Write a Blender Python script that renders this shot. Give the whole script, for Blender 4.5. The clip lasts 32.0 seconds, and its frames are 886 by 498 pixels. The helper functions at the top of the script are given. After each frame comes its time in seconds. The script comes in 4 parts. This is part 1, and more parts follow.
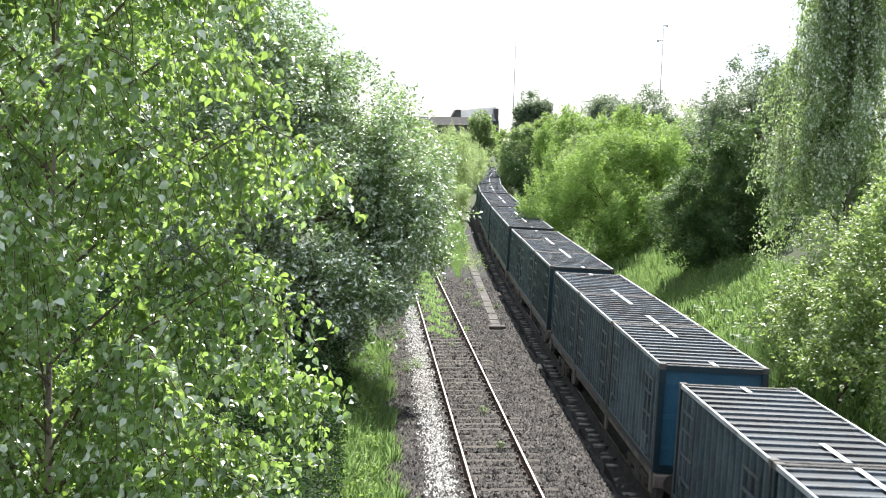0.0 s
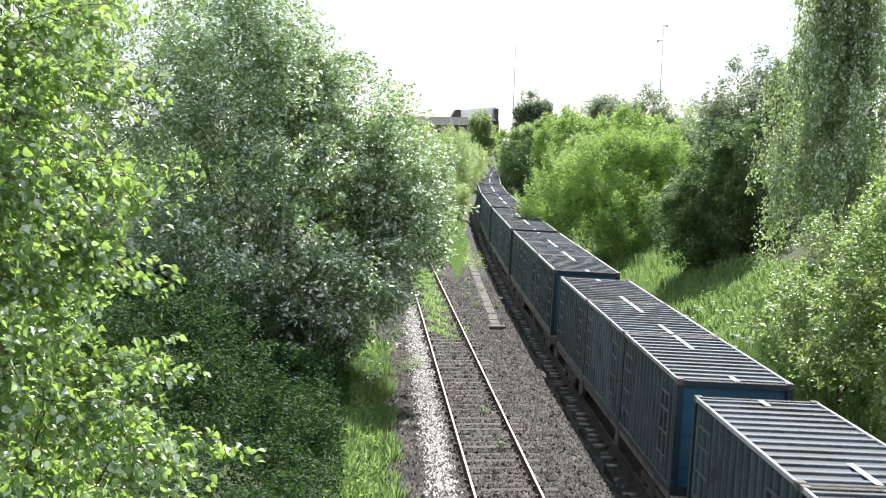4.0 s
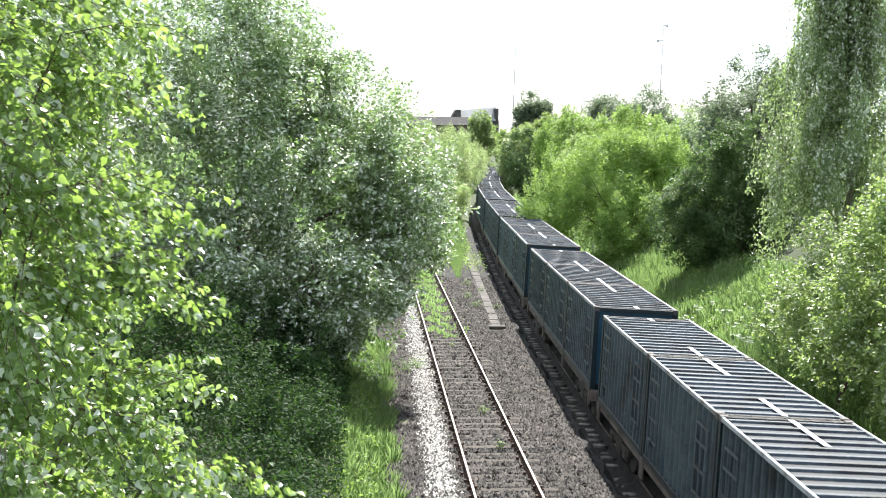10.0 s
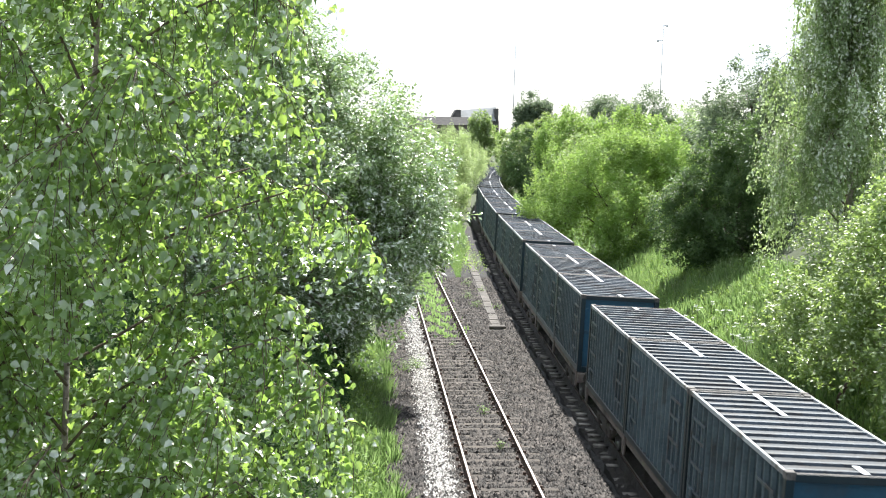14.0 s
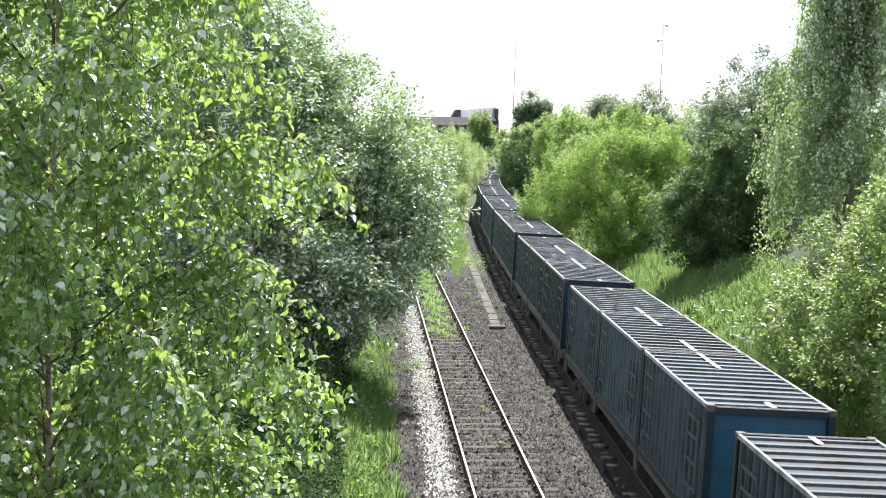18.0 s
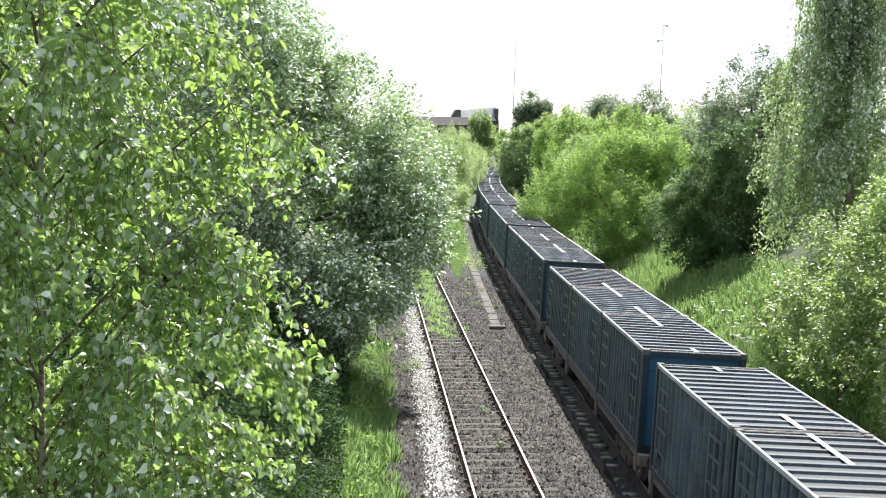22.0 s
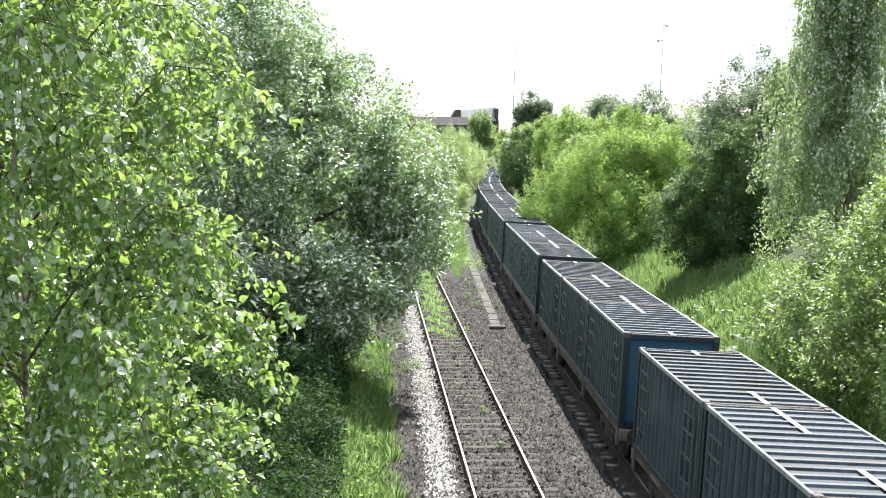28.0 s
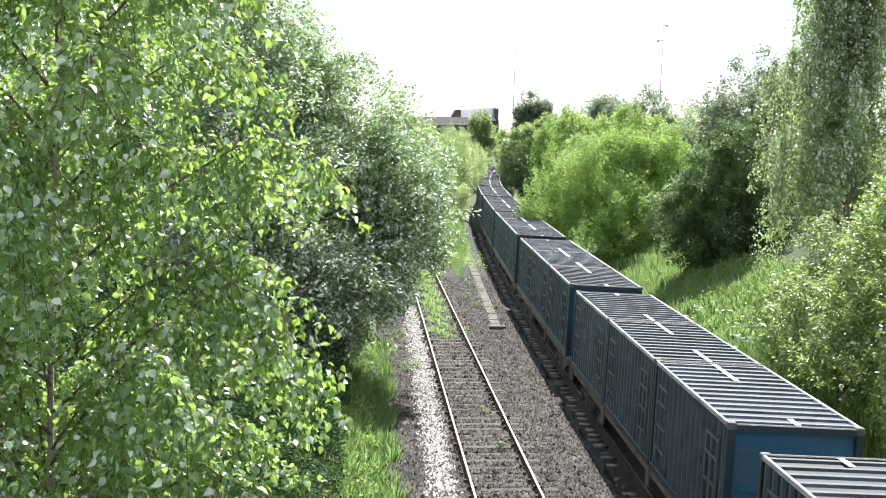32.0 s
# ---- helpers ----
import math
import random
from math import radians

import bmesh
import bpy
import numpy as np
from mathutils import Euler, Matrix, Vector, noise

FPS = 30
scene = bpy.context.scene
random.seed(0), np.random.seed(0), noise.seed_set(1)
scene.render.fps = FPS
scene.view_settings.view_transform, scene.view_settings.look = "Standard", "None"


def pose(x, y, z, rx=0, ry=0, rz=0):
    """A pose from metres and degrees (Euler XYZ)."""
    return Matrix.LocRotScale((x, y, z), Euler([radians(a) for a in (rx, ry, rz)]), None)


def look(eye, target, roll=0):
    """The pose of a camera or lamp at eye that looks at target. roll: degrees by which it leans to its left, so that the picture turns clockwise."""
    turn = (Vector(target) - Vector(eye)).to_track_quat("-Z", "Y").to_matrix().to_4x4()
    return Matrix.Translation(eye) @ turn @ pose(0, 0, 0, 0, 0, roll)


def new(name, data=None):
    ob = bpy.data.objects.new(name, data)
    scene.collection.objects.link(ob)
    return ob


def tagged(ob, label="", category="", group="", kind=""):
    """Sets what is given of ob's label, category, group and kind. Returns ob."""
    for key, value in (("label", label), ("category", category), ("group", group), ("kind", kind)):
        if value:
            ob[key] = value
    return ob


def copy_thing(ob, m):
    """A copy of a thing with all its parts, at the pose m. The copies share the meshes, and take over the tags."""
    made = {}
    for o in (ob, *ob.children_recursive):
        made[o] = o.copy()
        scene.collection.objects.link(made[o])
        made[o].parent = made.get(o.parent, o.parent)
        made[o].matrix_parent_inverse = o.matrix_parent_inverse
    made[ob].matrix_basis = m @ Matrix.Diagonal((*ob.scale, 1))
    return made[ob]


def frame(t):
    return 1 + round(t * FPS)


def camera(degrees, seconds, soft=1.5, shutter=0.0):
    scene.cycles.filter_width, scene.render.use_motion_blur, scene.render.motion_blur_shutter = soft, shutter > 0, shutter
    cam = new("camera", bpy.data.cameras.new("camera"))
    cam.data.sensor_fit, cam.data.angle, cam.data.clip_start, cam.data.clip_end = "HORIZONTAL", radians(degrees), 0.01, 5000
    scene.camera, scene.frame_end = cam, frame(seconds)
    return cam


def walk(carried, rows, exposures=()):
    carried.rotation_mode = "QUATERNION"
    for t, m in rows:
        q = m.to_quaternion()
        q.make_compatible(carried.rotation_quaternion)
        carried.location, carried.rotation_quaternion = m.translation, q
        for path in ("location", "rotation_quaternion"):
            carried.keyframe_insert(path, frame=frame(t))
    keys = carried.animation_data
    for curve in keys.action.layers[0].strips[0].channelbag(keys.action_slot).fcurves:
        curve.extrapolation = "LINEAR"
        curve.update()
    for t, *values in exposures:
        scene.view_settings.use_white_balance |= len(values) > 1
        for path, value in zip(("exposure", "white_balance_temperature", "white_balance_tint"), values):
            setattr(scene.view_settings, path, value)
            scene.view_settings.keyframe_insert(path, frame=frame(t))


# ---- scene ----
EYE = Vector((0.0, 0.0, 7.958))
cam = camera(39.285, 32.0, soft=1.0, shutter=0.5)
STAND = look(EYE, EYE + Vector((0.06104, 0.99385, -0.09234)) * 10, 0.76)
walk(cam, [(0.0, STAND), (32.0, STAND)],
     [(0.0, 1.11, 6230, 10), (3.0, 1.09, 6230, 10), (6.0, 1.17, 6230, 10), (8.5, 1.30, 6230, 10), (12.0, 1.28, 6230, 10), (14.0, 1.26, 6230, 10), (17.0, 1.17, 6230, 10), (19.5, 1.13, 6230, 10), (21.5, 1.13, 6230, 10), (23.0, 1.27, 6230, 10), (25.0, 1.34, 6230, 10), (28.0, 1.25, 6230, 10), (32.0, 1.29, 6230, 10)])

# ---- light ----
SUN_AZ, SUN_EL = radians(19), radians(47)
world = bpy.data.worlds.new("world")
scene.world = world
world.use_nodes = True
wn, wl = world.node_tree.nodes, world.node_tree.links
wn.clear()
sky = wn.new("ShaderNodeTexSky")
sky.sky_type, sky.sun_disc, sky.sun_elevation, sky.sun_rotation = "NISHITA", False, SUN_EL, SUN_AZ
back = wn.new("ShaderNodeBackground")
back.inputs["Strength"].default_value = 0.0925
coord = wn.new("ShaderNodeTexCoord")
mapping = wn.new("ShaderNodeMapping")
mapping.inputs["Scale"].default_value = (1.0, 1.0, 3.5)
cloud = wn.new("ShaderNodeTexNoise")
cloud.inputs["Scale"].default_value, cloud.inputs["Detail"].default_value = 2.2, 6
ramp = wn.new("ShaderNodeValToRGB")
ramp.color_ramp.elements[0].position, ramp.color_ramp.elements[1].position = 0.44, 0.58
ramp.color_ramp.elements[0].color = (0.62, 0.62, 0.62, 1)
mix = wn.new("ShaderNodeMix")
mix.data_type = "RGBA"
deep = wn.new("ShaderNodeHueSaturation")
deep.inputs["Value"].default_value, deep.inputs["Saturation"].default_value = 0.7, 1.3
wl.new(sky.outputs["Color"], deep.inputs["Color"])
mix.inputs["B"].default_value = (6.1, 6.5, 6.9, 1)
out = wn.new("ShaderNodeOutputWorld")
wl.new(coord.outputs["Generated"], mapping.inputs["Vector"])
wl.new(mapping.outputs["Vector"], cloud.inputs["Vector"])
wl.new(cloud.outputs["Fac"], ramp.inputs["Fac"])
wl.new(ramp.outputs["Color"], mix.inputs["Factor"])
wl.new(deep.outputs["Color"], mix.inputs["A"])
wl.new(mix.outputs["Result"], back.inputs["Color"])
wl.new(back.outputs["Background"], out.inputs["Surface"])

sun = new("sun", bpy.data.lights.new("sun", "SUN"))
sun.data.energy, sun.data.angle, sun.data.color = 5.0, radians(0.6), (1.0, 0.95, 0.86)
sun_way = Vector((math.sin(SUN_AZ) * math.cos(SUN_EL), math.cos(SUN_AZ) * math.cos(SUN_EL), math.sin(SUN_EL)))
sun.matrix_basis = look(sun_way * 60, (0, 0, 0))


# ---- materials ----
def material(name, colour, colour2=None, scale=6.0, fine=60.0, rough=0.7, metal=0.0, bump=0.2, bump_scale=None, spec=0.5,
             per_object=0.0, stain=None, stain_scale=0.8, stain_edge=(0.5, 0.65), coords="Object"):
    """A node material: two colours mixed by coarse and fine noise, an optional stain layer, fine relief."""
    m = bpy.data.materials.new(name)
    m.use_nodes = True
    n, l = m.node_tree.nodes, m.node_tree.links
    bsdf = n["Principled BSDF"]
    bsdf.inputs["Metallic"].default_value = metal
    bsdf.inputs["Specular IOR Level"].default_value = spec
    tc = n.new("ShaderNodeTexCoord")
    if coords == "World":
        geo = n.new("ShaderNodeNewGeometry")
        where = geo.outputs["Position"]
    else:
        where = tc.outputs["Object"]
    if per_object:
        # shifts the pattern from object to object, so that no two alike pieces carry the same stains
        far = n.new("ShaderNodeObjectInfo")
        shift = n.new("ShaderNodeVectorMath")
        shift.operation = "MULTIPLY_ADD"
        l.new(far.outputs["Random"], shift.inputs[0])
        shift.inputs[1].default_value = (37.0, 61.0, 23.0)
        l.new(where, shift.inputs[2])
        where = shift.outputs[0]
    big, small = n.new("ShaderNodeTexNoise"), n.new("ShaderNodeTexNoise")
    big.inputs["Scale"].default_value, big.inputs["Detail"].default_value = scale, 4
    small.inputs["Scale"].default_value, small.inputs["Detail"].default_value = fine, 3
    for s in (big, small):
        l.new(where, s.inputs["Vector"])
    add = n.new("ShaderNodeMath")
    add.operation = "MULTIPLY_ADD"
    l.new(small.outputs["Fac"], add.inputs[0])
    add.inputs[1].default_value = 0.6
    l.new(big.outputs["Fac"], add.inputs[2])
    rng = n.new("ShaderNodeMapRange")
    rng.inputs["From Min"].default_value, rng.inputs["From Max"].default_value = 0.55, 1.05
    l.new(add.outputs[0], rng.inputs["Value"])
    mx = n.new("ShaderNodeMix")
    mx.data_type = "RGBA"
    mx.inputs["A"].default_value = (*colour, 1)
    mx.inputs["B"].default_value = (*(colour2 or [v * 1.5 for v in colour]), 1)
    l.new(rng.outputs["Result"], mx.inputs["Factor"])
    last = mx.outputs["Result"]
    if stain:
        st = n.new("ShaderNodeTexNoise")
        st.inputs["Scale"].default_value, st.inputs["Detail"].default_value, st.inputs["Roughness"].default_value = stain_scale, 6, 0.65
        l.new(where, st.inputs["Vector"])
        edge = n.new("ShaderNodeMapRange")
        edge.inputs["From Min"].default_value, edge.inputs["From Max"].default_value = stain_edge
        l.new(st.outputs["Fac"], edge.inputs["Value"])
        m2 = n.new("ShaderNodeMix")
        m2.data_type = "RGBA"
        m2.inputs["B"].default_value = (*stain, 1)
        l.new(last, m2.inputs["A"])
        l.new(edge.outputs["Result"], m2.inputs["Factor"])
        last = m2.outputs["Result"]
    if per_object:
        info = n.new("ShaderNodeObjectInfo")
        mr = n.new("ShaderNodeMapRange")
        mr.inputs["To Min"].default_value, mr.inputs["To Max"].default_value = 1 - per_object, 1 + per_object
        l.new(info.outputs["Random"], mr.inputs["Value"])
        hsv = n.new("ShaderNodeHueSaturation")
        l.new(mr.outputs["Result"], hsv.inputs["Value"])
        l.new(last, hsv.inputs["Color"])
        last = hsv.outputs["Color"]
    l.new(last, bsdf.inputs["Base Color"])
    rr = n.new("ShaderNodeMapRange")
    rr.inputs["To Min"].default_value, rr.inputs["To Max"].default_value = max(rough - 0.12, 0.05), min(rough + 0.12, 1)
    l.new(big.outputs["Fac"], rr.inputs["Value"])
    l.new(rr.outputs["Result"], bsdf.inputs["Roughness"])
    if bump:
        bp = n.new("ShaderNodeBump")
        bp.inputs["Strength"].default_value, bp.inputs["Distance"].default_value = bump, 0.02
        if bump_scale:
            bs = n.new("ShaderNodeTexNoise")
            bs.inputs["Scale"].default_value, bs.inputs["Detail"].default_value = bump_scale, 4
            l.new(where, bs.inputs["Vector"])
            l.new(bs.outputs["Fac"], bp.inputs["Height"])
        else:
            l.new(small.outputs["Fac"], bp.inputs["Height"])
        l.new(bp.outputs["Normal"], bsdf.inputs["Normal"])
    return m


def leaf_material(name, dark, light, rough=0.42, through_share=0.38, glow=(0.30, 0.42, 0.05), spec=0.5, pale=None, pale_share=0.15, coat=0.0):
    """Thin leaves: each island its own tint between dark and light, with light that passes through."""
    m = bpy.data.materials.new(name)
    m.use_nodes = True
    n, l = m.node_tree.nodes, m.node_tree.links
    bsdf, end = n["Principled BSDF"], n["Material Output"]
    geo = n.new("ShaderNodeNewGeometry")
    patch = n.new("ShaderNodeTexNoise")
    patch.inputs["Scale"].default_value, patch.inputs["Detail"].default_value = 0.7, 3
    tc = n.new("ShaderNodeTexCoord")
    l.new(tc.outputs["Object"], patch.inputs["Vector"])
    half = n.new("ShaderNodeMath")
    half.operation = "MULTIPLY_ADD"
    l.new(geo.outputs["Random Per Island"], half.inputs[0])
    half.inputs[1].default_value = 0.75
    sub = n.new("ShaderNodeMath")
    sub.operation = "SUBTRACT"
    l.new(patch.outputs["Fac"], sub.inputs[0])
    sub.inputs[1].default_value = 0.35
    l.new(sub.outputs[0], half.inputs[2])
    half.use_clamp = True
    mx = n.new("ShaderNodeMix")
    mx.data_type = "RGBA"
    mx.inputs["A"].default_value, mx.inputs["B"].default_value = (*dark, 1), (*light, 1)
    l.new(half.outputs[0], mx.inputs["Factor"])
    last = mx.outputs["Result"]
    # a share of near-white leaves: pale undersides, and glints put into the base colour
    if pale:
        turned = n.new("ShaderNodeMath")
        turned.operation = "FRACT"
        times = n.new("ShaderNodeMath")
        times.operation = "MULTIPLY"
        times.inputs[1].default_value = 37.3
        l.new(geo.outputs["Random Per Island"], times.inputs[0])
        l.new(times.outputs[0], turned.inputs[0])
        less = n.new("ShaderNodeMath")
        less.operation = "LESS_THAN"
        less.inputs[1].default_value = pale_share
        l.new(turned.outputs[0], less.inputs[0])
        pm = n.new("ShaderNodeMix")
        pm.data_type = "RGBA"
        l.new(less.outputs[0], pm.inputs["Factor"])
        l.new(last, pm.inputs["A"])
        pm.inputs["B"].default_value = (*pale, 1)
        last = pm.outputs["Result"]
    l.new(last, bsdf.inputs["Base Color"])
    bsdf.inputs["Roughness"].default_value = rough
    bsdf.inputs["Specular IOR Level"].default_value = spec
    bsdf.inputs["Coat Weight"].default_value, bsdf.inputs["Coat Roughness"].default_value = coat, 0.34
    tr = n.new("ShaderNodeBsdfTranslucent")
    tmx = n.new("ShaderNodeMix")
    tmx.data_type = "RGBA"
    tmx.inputs["Factor"].default_value = 0.55
    l.new(mx.outputs["Result"], tmx.inputs["A"])
    tmx.inputs["B"].default_value = (*glow, 1)
    l.new(tmx.outputs["Result"], tr.inputs["Color"])
    ms = n.new("ShaderNodeMixShader")
    ms.inputs["Fac"].default_value = through_share
    l.new(bsdf.outputs[0], ms.inputs[1])
    l.new(tr.outputs[0], ms.inputs[2])
    l.new(ms.outputs[0], end.inputs["Surface"])
    return m


M_SOIL = material("soil_and_grass", (0.022, 0.032, 0.010), (0.055, 0.08, 0.02), 0.6, 9, 0.95, bump=0.6, coords="World")
M_BALLAST = material("ballast_stone", (0.005, 0.0046, 0.0042), (0.022, 0.020, 0.0185), 0.7, 22, 0.95, bump=1.0, bump_scale=16, coords="World",
                     stain=(0.016, 0.0135, 0.012), stain_scale=0.35, stain_edge=(0.45, 0.7))
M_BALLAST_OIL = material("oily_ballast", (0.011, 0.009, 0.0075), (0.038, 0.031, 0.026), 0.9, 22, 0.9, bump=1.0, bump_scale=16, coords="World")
M_CHALK = material("white_gravel", (0.19, 0.185, 0.175), (0.40, 0.39, 0.37), 2, 30, 0.95, bump=1.0, bump_scale=20, coords="World",
                   stain=(0.10, 0.09, 0.07), stain_scale=1.3, stain_edge=(0.52, 0.68))
M_SLEEPER = material("sleeper_timber", (0.03, 0.024, 0.019), (0.10, 0.082, 0.066), 5, 40, 0.9, per_object=0.3)
M_RAIL = material("rail_side", (0.035, 0.02, 0.013), (0.09, 0.05, 0.033), 5, 50, 0.85)
M_RAILTOP = material("rail_head_polished", (0.32, 0.31, 0.30), (0.50, 0.49, 0.48), 3, 30, 0.5, metal=1.0, bump=0.02)
M_CONCRETE = material("trough_concrete", (0.055, 0.048, 0.042), (0.145, 0.130, 0.115), 2, 25, 0.9, bump=0.5, per_object=0.16)
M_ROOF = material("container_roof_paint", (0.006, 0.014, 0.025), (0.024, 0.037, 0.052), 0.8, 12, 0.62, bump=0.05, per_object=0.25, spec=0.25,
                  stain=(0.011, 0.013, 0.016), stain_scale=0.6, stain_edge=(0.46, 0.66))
# roof ribs carry the bright sheen of the ridges in their colour
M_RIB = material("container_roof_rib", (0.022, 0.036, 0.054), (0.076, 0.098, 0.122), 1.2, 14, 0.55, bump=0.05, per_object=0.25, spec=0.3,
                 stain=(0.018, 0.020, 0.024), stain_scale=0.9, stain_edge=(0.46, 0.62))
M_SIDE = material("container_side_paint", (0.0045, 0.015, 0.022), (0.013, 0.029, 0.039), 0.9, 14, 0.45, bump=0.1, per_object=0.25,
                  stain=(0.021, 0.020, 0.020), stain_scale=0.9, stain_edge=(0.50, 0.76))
# side ribs: their highlights are put into a paint lighter than the valleys
M_SIDERIB = material("highlit_side_rib_paint", (0.034, 0.060, 0.074), (0.100, 0.135, 0.152), 1.4, 18, 0.42, bump=0.1, per_object=0.25,
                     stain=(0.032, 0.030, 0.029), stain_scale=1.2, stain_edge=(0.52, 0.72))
M_END = material("container_end_paint", (0.010, 0.055, 0.100), (0.026, 0.092, 0.150), 0.8, 14, 0.5, bump=0.08, per_object=0.15,
                 stain=(0.05, 0.06, 0.07), stain_scale=0.9, stain_edge=(0.5, 0.75))
M_TRIM = material("worn_pale_rail_paint", (0.20, 0.215, 0.225), (0.42, 0.44, 0.45), 1.5, 30, 0.5, per_object=0.2, stain=(0.13, 0.12, 0.11), stain_scale=1.6, stain_edge=(0.54, 0.66))
M_RUST = material("rusty_casting", (0.04, 0.036, 0.034), (0.18, 0.165, 0.15), 5, 40, 0.8)
M_STRIPE = material("white_roof_stripe", (0.26, 0.30, 0.33), (0.46, 0.50, 0.52), 2, 30, 0.5, stain=(0.10, 0.13, 0.16), stain_scale=3, stain_edge=(0.54, 0.64))
M_WAGON = material("wagon_frame_dirt", (0.075, 0.060, 0.052), (0.19, 0.155, 0.135), 1.2, 20, 0.85, stain=(0.05, 0.038, 0.032), stain_scale=1.1)
M_DARK = material("bogie_grime", (0.03, 0.025, 0.02), (0.07, 0.055, 0.045), 3, 30, 0.85)
M_STEEL = material("wheel_tread_steel", (0.4, 0.38, 0.36), (0.55, 0.54, 0.52), 3, 30, 0.4, metal=1.0, bump=0.05)
M_BARK = material("birch_bark", (0.24, 0.19, 0.16), (0.50, 0.43, 0.38), 7, 40, 0.8, bump=0.5, stain=(0.08, 0.065, 0.055), stain_scale=7, stain_edge=(0.56, 0.66))
M_TWIG = material("brown_twig_bark", (0.07, 0.05, 0.035), (0.15, 0.11, 0.08), 5, 40, 0.85)
# pale shares of birch, sallow and weeping birch paint glints into leaf colour
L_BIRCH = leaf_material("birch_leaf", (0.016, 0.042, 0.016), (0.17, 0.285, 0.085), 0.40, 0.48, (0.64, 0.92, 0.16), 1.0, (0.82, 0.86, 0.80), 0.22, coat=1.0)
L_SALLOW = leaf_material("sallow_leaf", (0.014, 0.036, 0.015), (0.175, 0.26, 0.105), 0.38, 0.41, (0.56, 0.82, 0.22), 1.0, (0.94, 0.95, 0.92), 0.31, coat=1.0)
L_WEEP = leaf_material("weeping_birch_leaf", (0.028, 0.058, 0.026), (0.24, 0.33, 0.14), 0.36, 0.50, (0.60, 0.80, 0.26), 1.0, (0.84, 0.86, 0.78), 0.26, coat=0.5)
L_FEATHER = leaf_material("feathery_willow_leaf", (0.10, 0.165, 0.065), (0.31, 0.40, 0.16), 0.45, 0.53, (0.70, 0.86, 0.32), 0.6, (0.58, 0.64, 0.44), 0.14)
L_BANK = leaf_material("bank_shrub_leaf", (0.020, 0.046, 0.014), (0.20, 0.29, 0.09), 0.40, 0.47, (0.62, 0.82, 0.20), 0.8, (0.60, 0.66, 0.48), 0.16)
L_BRIGHT = leaf_material("bright_shrub_leaf", (0.050, 0.112, 0.026), (0.25, 0.38, 0.105), 0.55, 0.48, (0.64, 0.88, 0.18), 0.35, (0.54, 0.62, 0.36), 0.07)
L_DARK = leaf_material("hawthorn_leaf", (0.024, 0.054, 0.024), (0.10, 0.165, 0.058), 0.5, 0.38, (0.30, 0.48, 0.11), 0.4)
# bramble green darkened so that its colour carries the sallow's shade
L_SHADE = leaf_material("shade_toned_bramble_leaf", (0.014, 0.036, 0.012), (0.045, 0.09, 0.028), 0.65, 0.30, (0.12, 0.24, 0.04), 0.15)
# distance haze is mixed into this greyed leaf colour
L_FAR = leaf_material("hazed_far_leaf", (0.070, 0.105, 0.075), (0.165, 0.215, 0.130), 0.55, 0.44, (0.40, 0.52, 0.26), 0.3)
L_GRASS = leaf_material("grass_blade", (0.072, 0.130, 0.044), (0.25, 0.36, 0.13), 0.5, 0.50, (0.52, 0.76, 0.26), 0.4, (0.42, 0.44, 0.30), 0.12)
M_STRAP = material("strap_paint", (0.030, 0.050, 0.064), (0.085, 0.110, 0.126), 2, 20, 0.5, stain=(0.05, 0.045, 0.042), stain_scale=2)
M_SLEEPER_PALE = material("pale_sleeper", (0.10, 0.092, 0.080), (0.28, 0.26, 0.23), 5, 40, 0.9, per_object=0.4)
M_BRICK = material("far_brick", (0.12, 0.105, 0.095), (0.19, 0.168, 0.15), 2, 20, 0.95, spec=0.1)
M_SLATE = material("far_roof_slate", (0.07, 0.068, 0.066), (0.12, 0.116, 0.112), 2, 20, 0.95, spec=0.05)
M_PALE = material("pale_sheet_roof", (0.24, 0.25, 0.25), (0.31, 0.32, 0.32), 1, 10, 0.95, spec=0.05)
M_MAST = material("grey_mast", (0.35, 0.36, 0.38), (0.5, 0.5, 0.52), 3, 20, 0.5, metal=0.6)
M_PETAL = material("white_umbel", (0.75, 0.76, 0.70), (0.88, 0.88, 0.84), 8, 40, 0.8, bump=0)
M_PANE = material("dark_window", (0.03, 0.035, 0.04), (0.05, 0.055, 0.06), 3, 20, 0.15)


def shaded_oily_middle(m, reach=1.0):
    """Train's shade, oil and brake dirt painted on each sleeper's middle; ends stay pale."""
    n, l = m.node_tree.nodes, m.node_tree.links
    bsdf = n["Principled BSDF"]
    tc, sep = n.new("ShaderNodeTexCoord"), n.new("ShaderNodeSeparateXYZ")
    l.new(tc.outputs["Object"], sep.inputs[0])
    ab = n.new("ShaderNodeMath")
    ab.operation = "ABSOLUTE"
    l.new(sep.outputs["X"], ab.inputs[0])
    edge = n.new("ShaderNodeMapRange")
    edge.inputs["From Min"].default_value, edge.inputs["From Max"].default_value = reach - 0.12, reach + 0.08
    l.new(ab.outputs[0], edge.inputs["Value"])
    mx = n.new("ShaderNodeMix")
    mx.data_type = "RGBA"
    mx.inputs["A"].default_value = (0.016, 0.013, 0.011, 1)
    l.new(edge.outputs["Result"], mx.inputs["Factor"])
    l.new(bsdf.inputs["Base Color"].links[0].from_socket, mx.inputs["B"])
    l.new(mx.outputs["Result"], bsdf.inputs["Base Color"])


shaded_oily_middle(M_SLEEPER_PALE)


